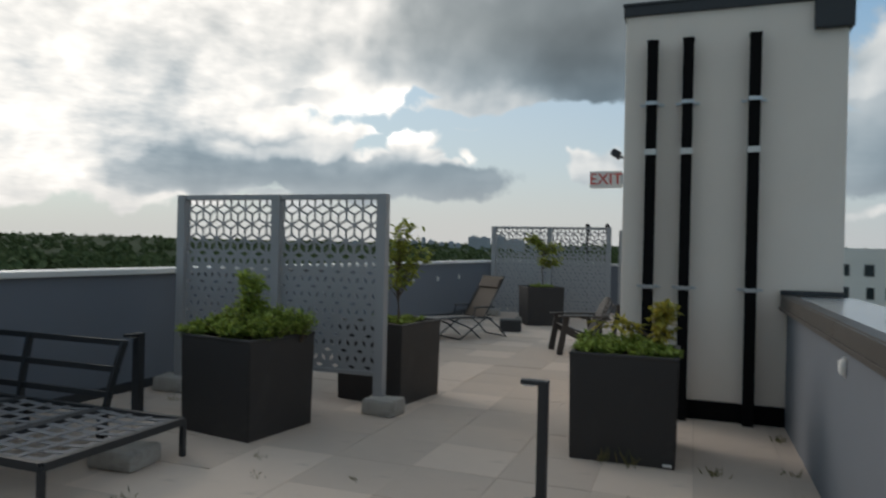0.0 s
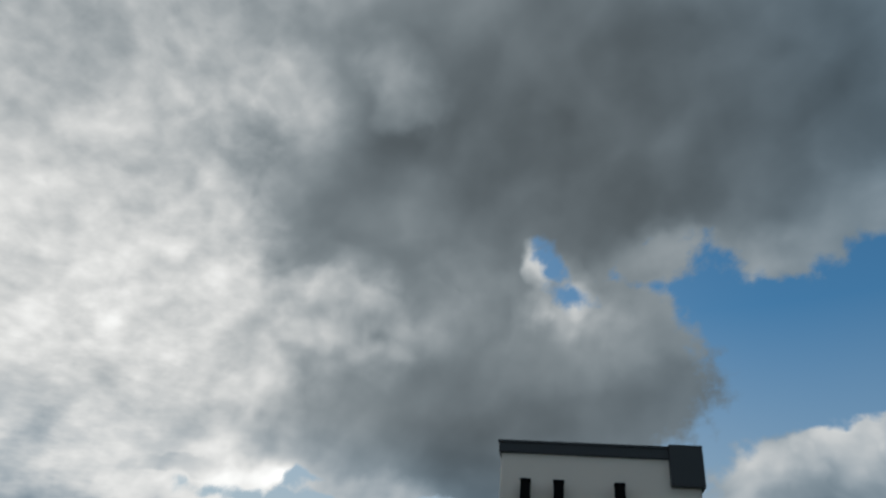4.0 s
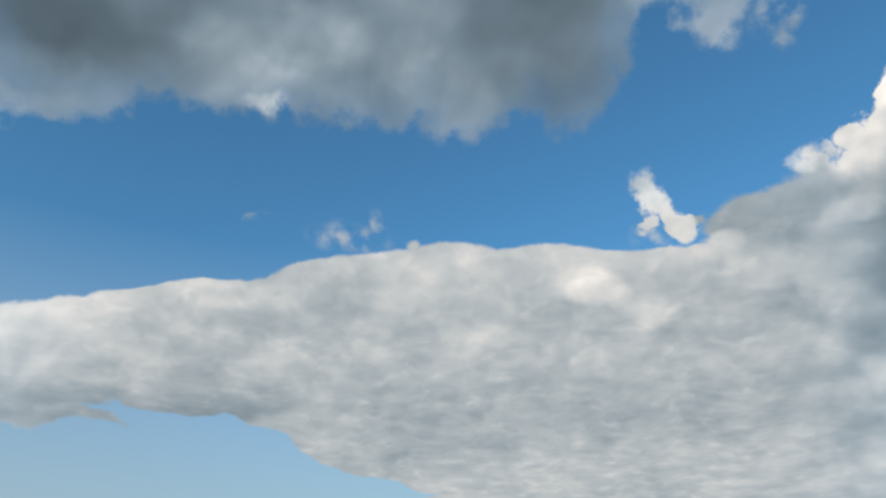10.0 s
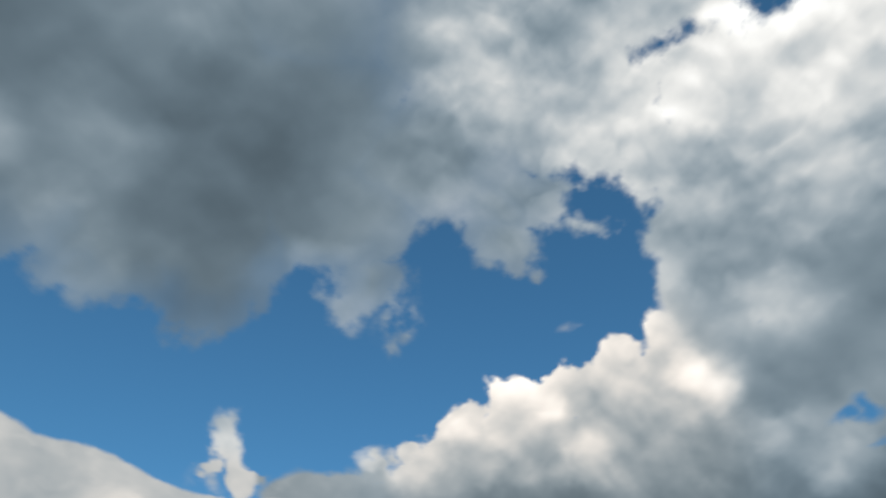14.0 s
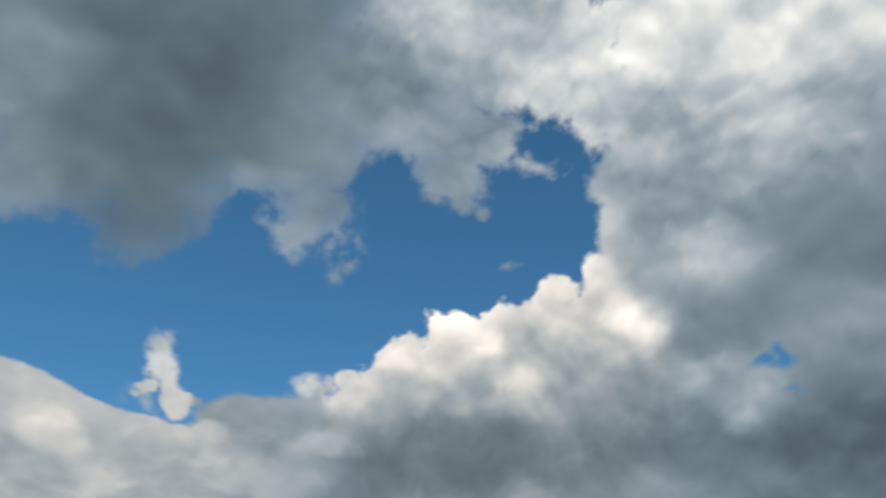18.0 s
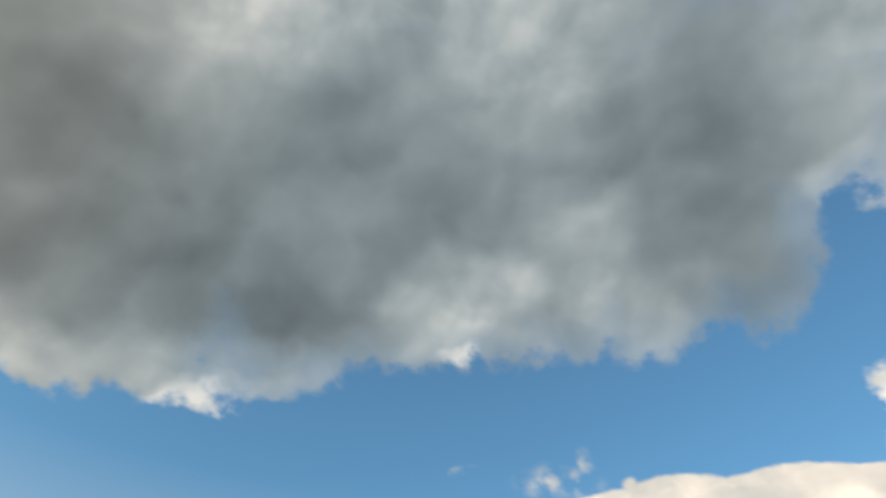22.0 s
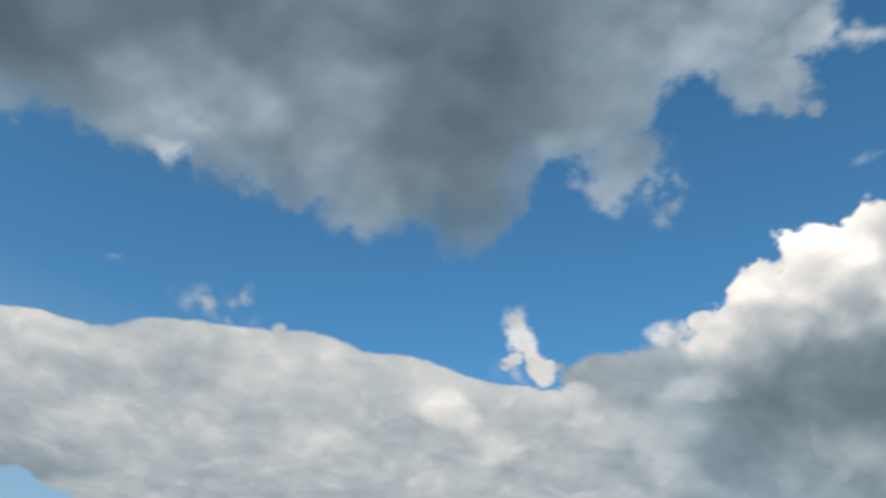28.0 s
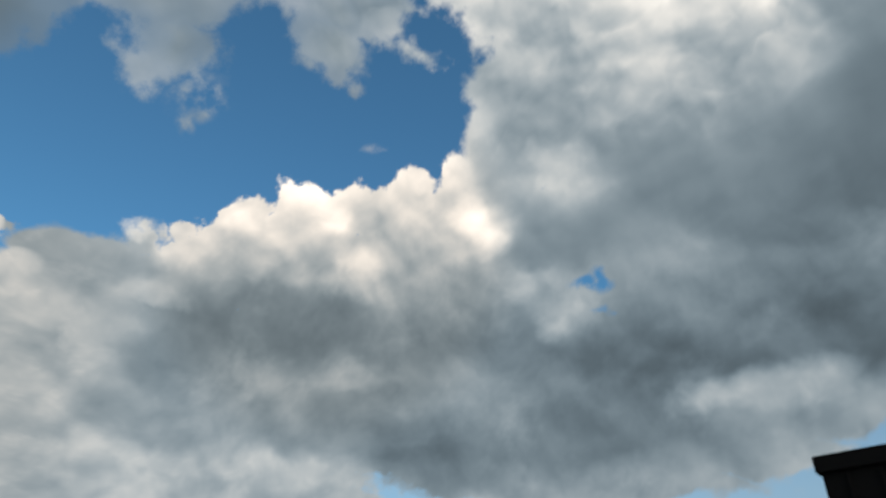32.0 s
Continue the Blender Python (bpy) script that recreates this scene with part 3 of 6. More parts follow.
def build_sky():
    world = bpy.data.worlds.new("sky")
    scene.world = world
    world.use_nodes = True
    world.cycles.sampling_method, world.cycles.sample_map_resolution = "MANUAL", 256
    k = Nodes(world.node_tree)
    way = k.add("ShaderNodeTexCoord").outputs["Generated"]
    clear = k.add("ShaderNodeTexSky")
    clear.sky_type, clear.sun_disc = "NISHITA", False
    clear.sun_elevation, clear.sun_rotation = radians(SUN_HEIGHT), radians(SUN_BEARING)
    clear.altitude, clear.dust_density, clear.ozone_density = 100.0, 1.2, 2.0
    height = k.add("ShaderNodeSeparateXYZ")
    k.wire(way, height.inputs[0])
    z = height.outputs["Z"]
    # ragged rims: three sizes of stir in the direction
    half = (0.5, 0.5, 0.5)
    stir = k.vec("SUBTRACT", k.noise(way, 5.0, 3.0, 0.5, colour=True), half)
    mid = k.vec("SUBTRACT", k.noise(way, 12.0, 3.0, 0.5, colour=True), half)
    fine = k.vec("SUBTRACT", k.noise(way, 30.0, 3.0, 0.5, colour=True), half)
    # the white bank in the east has a smooth crest
    bank = k.ranged(k.vec("DOT_PRODUCT", way, tuple(bearing(*BANK))), 0.80, 0.92)
    bank = k.math("MULTIPLY", bank, k.ranged(z, 0.51, 0.475))
    # the heaped cloud in the south-east has firm round heads
    heaped = k.ranged(k.vec("DOT_PRODUCT", way, tuple(bearing(*HEAP))), 0.958, 0.982)
    ragged = k.math("MULTIPLY_ADD", bank, -0.62, 1.0)
    where = k.vec("ADD", k.vec("ADD", way, k.vec("SCALE", stir, scale=0.06)), k.vec("SCALE", fine, scale=k.math("MULTIPLY", ragged, 0.020)))
    where = k.vec("ADD", where, k.vec("SCALE", mid, scale=k.math("MULTIPLY", ragged, 0.05)))
    # tone and cover of the puffs
    depth, tone, weight, wisp = -1.0, 0.0152, 0.02, 0.0
    start = where
    for i, (kind, az, el, wide, high, tilt, t) in enumerate(PUFFS):
        if i and i % 8 == 0:
            # evaluate the puffs group by group
            where = k.after(start, k.math("ADD", tone, depth))
        d = puff_distance(k, where, az, el, wide, high, tilt)
        size = radians(min(wide, high))
        if kind == "c":
            depth = k.math("MAXIMUM", k.math("MULTIPLY_ADD", d, -size, size), depth)
        w = k.ranged(d, 1.35, 0.0, 0.0, (1.0 if kind == "c" else 1.3) * (10.0 / min(wide, high)) ** 0.7)
        if kind == "t":
            wisp = k.math("MAXIMUM", wisp, k.ranged(d, 1.1, 0.3, 0.0, 0.75))
        tone = k.math("MULTIPLY_ADD", w, t, tone)
        weight = k.math("ADD", w, weight)
    tone = k.math("DIVIDE", tone, weight)
    where = k.after(start, tone)
    for az, el, wide, high, tilt in GAPS:
        d = puff_distance(k, where, az, el, wide, high, tilt)
        size = radians(min(wide, high))
        depth = k.math("MINIMUM", k.math("MULTIPLY_ADD", d, size * 1.3, -size * 1.3), depth)
    # the high dark cloud is torn and soft at its rim, the low banks are firm
    torn = k.ranged(z, 0.32, 0.66, 0.20, 0.62)
    torn = k.math("MULTIPLY", torn, k.math("MULTIPLY_ADD", k.math("MAXIMUM", bank, heaped), -0.55, 1.0))
    # the grey lobe in the north is frayed
    lobe = k.ranged(k.vec("DOT_PRODUCT", way, tuple(bearing(3, 24))), 0.955, 0.985)
    torn = k.math("MAXIMUM", torn, k.math("MULTIPLY", lobe, 0.6))
    knob_at = k.vec("ADD", k.vec("ADD", way, k.vec("SCALE", stir, scale=0.05)), k.vec("SCALE", fine, scale=0.012))
    knobs = k.cells(knob_at, 10.0, 2.0, 0.5)
    tuft = k.noise(way, 38.0, 4.0, 0.58)
    shred = k.noise(way, 34.0, 3.0, 0.5)
    cover = k.math("MULTIPLY_ADD", k.math("SUBTRACT", tuft, 0.5), k.math("MULTIPLY", k.math("MULTIPLY", torn, ragged), 0.08), depth)
    cover = k.math("MULTIPLY_ADD", k.math("SUBTRACT", 0.62, knobs), k.math("MULTIPLY", heaped, 0.030), cover)
    # so is the small tuft over the bank
    small = k.ranged(k.vec("DOT_PRODUCT", way, tuple(bearing(95, 30))), 0.9975, 0.9992)
    cover = k.math("MULTIPLY_ADD", k.math("SUBTRACT", k.noise(way, 24.0, 4.0, 0.6), 0.5), k.math("MAXIMUM", k.math("MULTIPLY", heaped, 0.06), k.math("MULTIPLY", small, 0.075)), cover)
    cover = k.ranged(k.math("DIVIDE", cover, torn), -0.012, 0.030)
    # the thin skirts of dark cloud let the blue through
    under = k.ranged(k.vec("DOT_PRODUCT", way, tuple(bearing(75, 46))), 0.77, 0.85)
    shade = k.math("MULTIPLY", k.math("MULTIPLY", k.ranged(tone, 0.80, 0.62), under), k.ranged(z, 0.50, 0.56))
    thick = k.ranged(k.math("MULTIPLY_ADD", k.math("SUBTRACT", k.noise(way, 9.0, 2.0, 0.5), 0.5), 0.06, depth), -0.01, 0.07, 0.58, 1.0)
    cover = k.math("MULTIPLY", cover, k.math("MULTIPLY_ADD", shade, k.math("SUBTRACT", thick, 1.0), 1.0))
    cover = k.math("MAXIMUM", cover, k.math("MULTIPLY", wisp, k.ranged(shred, 0.40, 0.72)))
    # relief: each billow is lighter towards the sun
    sunward = bearing(SUN_BEARING, SUN_HEIGHT + 25) * 0.03
    calm = k.vec("ADD", k.vec("ADD", way, k.vec("SCALE", stir, scale=0.12)), k.vec("SCALE", mid, scale=0.02))
    near = k.vec("ADD", calm, tuple(sunward))
    big = k.math("SUBTRACT", k.noise(calm, 5.0, 2.0, 0.45), k.noise(near, 5.0, 2.0, 0.45))
    soft = k.math("SUBTRACT", k.noise(calm, 3.2, 2.0, 0.5), 0.5)
    lobes = k.math("SUBTRACT", k.cells(near, 5.0, 1.0, 0.7), k.cells(calm, 5.0, 1.0, 0.7))
    # the thin western sheet is broken into small cells, with little relief
    west = k.ranged(k.vec("DOT_PRODUCT", way, tuple(bearing(-52, 28))), 0.87, 0.96)
    quiet = k.math("MULTIPLY_ADD", west, -0.7, k.math("MULTIPLY_ADD", bank, -0.4, 1.0))
    # fleecy rows, drawn out with the cloud layer's perspective
    lift = k.math("ADD", k.math("MAXIMUM", z, 0.0), 0.16)
    spread = k.add("ShaderNodeCombineXYZ")
    for socket in spread.inputs:
        k.wire(lift, socket)
    flat = k.vec("ADD", k.vec("DIVIDE", way, spread.outputs[0]), k.vec("SCALE", mid, scale=0.08))
    fleece = k.math("SUBTRACT", k.noise(flat, 5.5, 2.0, 0.5), 0.5)
    cells = k.math("SUBTRACT", k.noise(flat, 18.0, 3.0, 0.55), 0.5)
    fleece = k.math("MULTIPLY_ADD", cells, k.math("MULTIPLY", west, 1.2), fleece)
    # thin rims let more light through than thick middles
    rim = k.math("MULTIPLY", k.ranged(depth, 0.005, 0.075, 1.0, 0.0), k.ranged(tone, 0.55, 0.78, 0.035, 0.09))
    rim = k.math("MULTIPLY", rim, k.math("MULTIPLY_ADD", bank, -0.5, 1.0))
    bright = k.ranged(tone, 0.5, 0.8)
    tone = k.math("ADD", tone, rim)
    tone = k.math("MULTIPLY_ADD", big, k.math("MULTIPLY", quiet, k.math("MULTIPLY_ADD", bright, 0.20, 0.26)), tone)
    tone = k.math("MULTIPLY_ADD", soft, 0.16, tone)
    tone = k.math("MULTIPLY_ADD", lobes, k.math("MULTIPLY", k.math("MULTIPLY_ADD", bright, 0.10, 0.12), k.math("MULTIPLY", ragged, quiet)), tone)
    # heaped knobs with dark creases between them, strongest where the cloud is thick and sunlit
    lit = k.math("SUBTRACT", k.cells(k.vec("ADD", knob_at, tuple(sunward * 0.6)), 10.0, 2.0, 0.5), knobs)
    heap = k.math("MULTIPLY", k.math("MULTIPLY_ADD", bright, 0.16, 0.02), ragged)
    tone = k.math("MULTIPLY_ADD", k.math("MULTIPLY_ADD", k.math("SUBTRACT", 0.40, knobs), 0.6, lit), heap, tone)
    crisp = k.math("SUBTRACT", k.noise(knob_at, 20.0, 3.0, 0.5), k.noise(k.vec("ADD", knob_at, tuple(sunward * 0.4)), 20.0, 3.0, 0.5))
    tone = k.math("MULTIPLY_ADD", crisp, k.math("MULTIPLY", k.math("MULTIPLY_ADD", bright, 0.14, 0.03), ragged), tone)
    tone = k.math("MULTIPLY_ADD", fleece, k.math("MULTIPLY_ADD", bright, 0.11, 0.02), tone)
    # the bank: low rows of soft lumps, each brighter along its top
    rolled = k.vec("ADD", flat, k.vec("SCALE", mid, scale=0.10))
    lumps = k.math("SUBTRACT", k.cells(k.vec("ADD", rolled, (0, 0, 0.05)), 8.0, 2.0, 0.5), k.cells(rolled, 8.0, 2.0, 0.5))
    heads = k.ranged(k.noise(rolled, 11.0, 3.0, 0.55), 0.50, 0.85)
    tone = k.math("MULTIPLY_ADD", k.math("MULTIPLY_ADD", lumps, 0.07, k.math("MULTIPLY_ADD", heads, 0.06, -0.02)), bank, tone)
    # billow upon billow: each has a crisp bright top and fades downwards
    drift = k.vec("ADD", k.vec("ADD", way, k.vec("SCALE", stir, scale=0.10)), k.vec("SCALE", fine, scale=0.012))
    step = k.math("MULTIPLY_ADD", z, 4.5, k.math("MULTIPLY", k.noise(drift, 6.5, 3.5, 0.52), 5.0))
    step = k.math("FRACT", step)
    step = k.math("MINIMUM", step, k.math("MULTIPLY", k.math("SUBTRACT", 1.0, step), 3.5))
    patchy = k.ranged(k.noise(way, 3.7, 2.0, 0.5), 0.42, 0.62, 0.25, 1.0)
    plain = k.math("MULTIPLY", quiet, k.math("MULTIPLY_ADD", bank, -0.5, 1.0))
    layer = k.math("MULTIPLY", k.math("MULTIPLY", patchy, plain), k.math("MULTIPLY_ADD", bright, 0.075, 0.006))
    tone = k.math("MULTIPLY_ADD", k.math("SUBTRACT", step, 0.45), layer, tone)
    # the low southern cloud is broken into ragged shreds
    south = k.math("MULTIPLY", k.ranged(k.vec("DOT_PRODUCT", way, tuple(bearing(146, 24))), 0.78, 0.90), k.ranged(z, 0.60, 0.46))
    shreds = k.math("SUBTRACT", k.noise(knob_at, 8.0, 4.0, 0.55), k.noise(k.vec("ADD", knob_at, tuple(sunward * 0.9)), 8.0, 4.0, 0.55))
    tone = k.math("MULTIPLY_ADD", shreds, k.math("MULTIPLY", south, 0.30), tone)
    tufts = k.ranged(k.noise(knob_at, 9.0, 4.0, 0.55), 0.52, 0.78)
    tone = k.math("MULTIPLY_ADD", tufts, k.math("MULTIPLY", south, 0.10), tone)
    tone = k.math("MINIMUM", k.math("MAXIMUM", tone, 0.3), 1.22)
    grey = k.math("POWER", tone, 2.25)
    # the bases towards the sun are a warmer grey
    sunside = k.ranged(k.vec("DOT_PRODUCT", way, tuple(bearing(-30, 32))), 0.62, 0.92)
    sunside = k.math("MULTIPLY", sunside, k.ranged(z, 0.18, 0.32))
    tint = k.mix(k.ranged(tone, 0.4, 1.0), k.mix(sunside, (0.71, 1.0, 1.22, 1), (0.83, 1.0, 1.09, 1)), (1.0, 1.0, 0.97, 1))
    tint = k.mix(k.math("MAXIMUM", bank, heaped), tint, k.mix(1.0, tint, (1.065, 1.0, 0.95, 1), "MULTIPLY"))
    cloud = k.mix(1.0, grey, tint, "MULTIPLY")
    # clear air
    blue = k.mix(1.0, clear.outputs[0], (SKY_GAIN[0], SKY_GAIN[1], SKY_GAIN[2], 1), "MULTIPLY")
    # haze over the horizon, warmer towards the sun
    toward = k.vec("DOT_PRODUCT", way, tuple(bearing(SUN_BEARING + 20, 0)))
    haze = k.mix(k.ranged(toward, 0.0, 0.95), (0.36, 0.42, 0.47, 1), (0.50, 0.51, 0.51, 1))
    blue = k.mix(k.ranged(toward, 0.35, 0.95, 0.0, 0.42), blue, haze)
    blue = k.mix(k.ranged(z, 0.46, -0.02, 0.0, 0.97, smooth=False), blue, haze)
    air = k.mix(cover, blue, cloud)
    air = k.mix(k.ranged(z, 0.13, -0.01, 0.0, 0.75), air, haze)
    bg = k.add("ShaderNodeBackground")
    k.wire(air, bg.inputs["Color"])
    bg.inputs["Strength"].default_value = 1.0
    k.wire(bg.outputs[0], k.add("ShaderNodeOutputWorld").inputs["Surface"])


build_sky()
sun_data = bpy.data.lights.new("sun", "SUN")
sun_data.energy, sun_data.angle, sun_data.color = 0.8, radians(26), (1.0, 0.95, 0.88)
sun = new("sun", sun_data)
sun.matrix_world = look(bearing(SUN_BEARING, SUN_HEIGHT) * 50, (0, 0, 0))


# ---- materials ----
def material(name, colour, rough=0.7, metal=0.0, grain=60.0, coarse=2.5, vary=0.12, bump=0.15, spread=0.0, stain=None, stain_scale=1.2, stretch=(1, 1, 1), odd=0.0, gloss=0.5):
    """Paint, metal or stone with fine grain, broad blotches and, where given, stains."""
    mat = bpy.data.materials.new(name)
    mat.use_nodes = True
    k = Nodes(mat.node_tree)
    at = k.add("ShaderNodeTexCoord").outputs["Object"]
    if stretch != (1, 1, 1):
        at = k.vec("MULTIPLY", at, stretch)
    small = k.noise(at, grain, 4.0, 0.6)
    large = k.noise(at, coarse, 4.0, 0.55)
    light = k.math("ADD", k.math("MULTIPLY_ADD", k.math("SUBTRACT", small, 0.5), vary * 1.2, 1.0), k.math("MULTIPLY", k.math("SUBTRACT", large, 0.5), vary * 2.2))
    if spread:
        info = k.add("ShaderNodeObjectInfo").outputs["Random"]
        light = k.math("ADD", light, k.math("MULTIPLY", k.math("SUBTRACT", info, 0.5), spread))
    if odd:
        # one piece in four is cleaner than the rest
        light = k.math("ADD", light, k.ranged(info, 0.74, 0.76, 0.0, odd))
    tinted = k.mix(1.0, (*colour, 1), light, "MULTIPLY")
    if stain:
        spot = k.ranged(k.noise(at, stain_scale, 6.0, 0.65, warp=0.6), 0.52, 0.72)
        tinted = k.mix(k.math("MULTIPLY", spot, 0.7), tinted, (*stain, 1))
    b = k.add("ShaderNodeBsdfPrincipled")
    k.wire(tinted, b.inputs["Base Color"])
    k.wire(k.math("MULTIPLY_ADD", k.math("SUBTRACT", large, 0.5), 0.25, rough), b.inputs["Roughness"])
    b.inputs["Metallic"].default_value = metal
    b.inputs["Specular IOR Level"].default_value = gloss
    if bump:
        n = k.add("ShaderNodeBump")
        n.inputs["Strength"].default_value = bump
        n.inputs["Distance"].default_value = 0.004
        k.wire(small, n.inputs["Height"])
        k.wire(n.outputs[0], b.inputs["Normal"])
    k.wire(b.outputs[0], k.add("ShaderNodeOutputMaterial").inputs["Surface"])
    return mat


def leaf_material(name, young, old, share=0.3):
    """Leaves whose green varies from one to the next."""
    mat = bpy.data.materials.new(name)
    mat.use_nodes = True
    k = Nodes(mat.node_tree)
    each = k.add("ShaderNodeNewGeometry").outputs["Random Per Island"]
    at = k.add("ShaderNodeTexCoord").outputs["Object"]
    c = k.mix(each, (*old, 1), (*young, 1))
    c = k.mix(1.0, c, k.math("MULTIPLY_ADD", k.noise(at, 30.0), 0.5, 0.75), "MULTIPLY")
    b = k.add("ShaderNodeBsdfPrincipled")
    k.wire(c, b.inputs["Base Color"])
    b.inputs["Roughness"].default_value = 0.55 if share > 0.1 else 0.95
    b.inputs["Specular IOR Level"].default_value = 0.4 if share > 0.1 else 0.05
    see = k.add("ShaderNodeBsdfTranslucent")
    k.wire(c, see.inputs["Color"])
    both = k.add("ShaderNodeMixShader")
    both.inputs[0].default_value = share
    k.wire(b.outputs[0], both.inputs[1])
    k.wire(see.outputs[0], both.inputs[2])
    k.wire(both.outputs[0], k.add("ShaderNodeOutputMaterial").inputs["Surface"])
    return mat


STUCCO = material("cream_stucco", (0.80, 0.725, 0.65), 0.9, grain=220, coarse=0.9, vary=0.07, bump=0.35)
WALL_PAINT = material("grey_wall_panel", (0.146, 0.162, 0.189), 0.85, grain=120, coarse=0.8, vary=0.10, bump=0.1)
DARK_METAL = material("charcoal_metal", (0.035, 0.038, 0.042), 0.45, 0.2, grain=90, vary=0.15, bump=0.05)
BLACK_METAL = material("black_enamel", (0.005, 0.005, 0.0055), 0.8, 0.0, grain=90, vary=0.2, bump=0.05, gloss=0.12)
CAP_METAL = material("brown_grey_flashing", (0.085, 0.075, 0.068), 0.5, 0.3, grain=70, vary=0.12, bump=0.06)
SHEET = material("smooth_pale_flashing", (0.50, 0.51, 0.53), 0.22, 0.55, grain=30, coarse=0.7, vary=0.06, bump=0.02)
WHITE_METAL = material("white_flashing", (0.66, 0.66, 0.64), 0.45, 0.1, grain=70, vary=0.05, bump=0.04)
ALUMINIUM = material("grey_powder_coat", (0.34, 0.345, 0.355), 0.5, 0.25, grain=160, vary=0.06, bump=0.05)
STEEL = material("galvanised_steel", (0.55, 0.56, 0.57), 0.35, 0.8, grain=60, vary=0.15, bump=0.03)
FIBRE = material("charcoal_planter", (0.028, 0.0255, 0.0255), 0.6, grain=180, coarse=3, vary=0.18, bump=0.25, stain=(0.045, 0.042, 0.04), stain_scale=2.0)
SOIL = material("dark_soil", (0.035, 0.025, 0.018), 0.95, grain=60, vary=0.4, bump=0.9)
CONCRETE = material("weathered_concrete", (0.36, 0.34, 0.31), 0.9, grain=90, coarse=6, vary=0.2, bump=0.5, stain=(0.16, 0.15, 0.13), stain_scale=5)
PAVER = material("beige_concrete_paver", (0.545, 0.45, 0.375), 0.85, grain=140, coarse=2.2, vary=0.10, bump=0.3, spread=0.10, stain=(0.41, 0.34, 0.285), stain_scale=2.2, odd=0.13)
JOINT = material("dark_joint_bedding", (0.36, 0.31, 0.265), 0.95, grain=80, vary=0.3, bump=0.6)
MEMBRANE = material("white_roof_membrane", (0.66, 0.67, 0.68), 0.7, grain=40, coarse=0.5, vary=0.06, bump=0.1, stain=(0.5, 0.5, 0.5), stain_scale=0.7)
PALE_FABRIC = material("pale_sling_fabric", (0.30, 0.27, 0.24), 0.75, grain=300, vary=0.2, bump=0.4)
MESH_FABRIC = material("tan_sling_fabric", (0.10, 0.075, 0.058), 0.75, grain=300, vary=0.2, bump=0.4)
STRAP = material("grey_webbing_strap", (0.20, 0.195, 0.20), 0.8, grain=260, vary=0.2, bump=0.4)
WOOD = material("grey_brown_poly_wood", (0.05, 0.043, 0.04), 0.65, grain=50, vary=0.25, bump=0.2, stretch=(1, 6, 1))
WHITE_PLASTIC = material("white_plastic", (0.78, 0.78, 0.76), 0.4, grain=50, vary=0.03, bump=0.02)
RED_PAINT = material("red_sign_letters", (0.62, 0.05, 0.035), 0.5, grain=50, vary=0.05, bump=0.02)
RENDER_WHITE = material("white_render", (0.80, 0.77, 0.72), 0.9, grain=6, coarse=0.15, vary=0.06, bump=0.1)
GLASS_DARK = material("dark_window_glass", (0.035, 0.045, 0.05), 0.12, 0.0, grain=3, coarse=0.4, vary=0.5, bump=0.0, spread=0.8)
BRICK_RED = material("red_brown_roof", (0.15, 0.082, 0.06), 0.9, grain=3, coarse=0.2, vary=0.25, bump=0.2, spread=0.4)
FAR_WALL = material("far_pale_wall", (0.42, 0.40, 0.37), 0.9, grain=1.0, coarse=0.1, vary=0.1, bump=0.0, spread=0.3)
# distance haze is put into this colour: paler and bluer than plain concrete
HAZY = material("haze_paled_concrete", (0.36, 0.40, 0.44), 0.9, grain=0.3, coarse=0.02, vary=0.1, bump=0.0, spread=0.25)
EARTH = material("far_grassland", (0.045, 0.065, 0.035), 0.95, grain=0.2, coarse=0.01, vary=0.4, bump=0.0, gloss=0.03)
BARK = material("thin_bark", (0.11, 0.08, 0.055), 0.9, grain=90, vary=0.3, bump=0.6, stretch=(1, 1, 0.2))
HERB = leaf_material("fresh_herb_leaf", (0.40, 0.48, 0.10), (0.15, 0.23, 0.05))
SAPLING = leaf_material("sapling_leaf", (0.44, 0.46, 0.09), (0.18, 0.23, 0.05))
GOLDEN = leaf_material("yellow_green_leaf", (0.55, 0.44, 0.07), (0.24, 0.25, 0.05))
DRY_GRASS = leaf_material("dry_weed", (0.22, 0.17, 0.07), (0.09, 0.10, 0.035))
SUNNY_CANOPY = leaf_material("light_tree_canopy", (0.10, 0.14, 0.03), (0.03, 0.06, 0.018))
# greens lightened to stand in for the haze over the woods
CANOPY = leaf_material("tree_canopy", (0.115, 0.15, 0.068), (0.075, 0.11, 0.052), 0.08)


# ---- mesh helpers ----
def mesh_of(bm, name, mat, smooth=False):
    me = bpy.data.meshes.new(name)
    bm.normal_update()
    bm.to_mesh(me)
    bm.free()
    if mat:
        me.materials.append(mat)
    if smooth:
        for p in me.polygons:
            p.use_smooth = True
    return me


def part(name, bm, mat, parent=None, label="", smooth=False, at=None):
    """One mesh object out of a bmesh, under a thing or a part."""
    ob = new(name, mesh_of(bm, name, mat, smooth))
    if parent:
        ob.parent = parent
    if at:
        ob.matrix_basis = at
    return tagged(ob, label)


def shared(name, me, parent, m):
    ob = new(name, me)
    ob.parent = parent
    ob.matrix_basis = m
    return ob


def thing(name, label, category, m=None, group="", kind=""):
    ob = new(name)
    ob.empty_display_size = 0.1
    if m:
        ob.matrix_world = m
    return tagged(ob, label, category, group, kind)


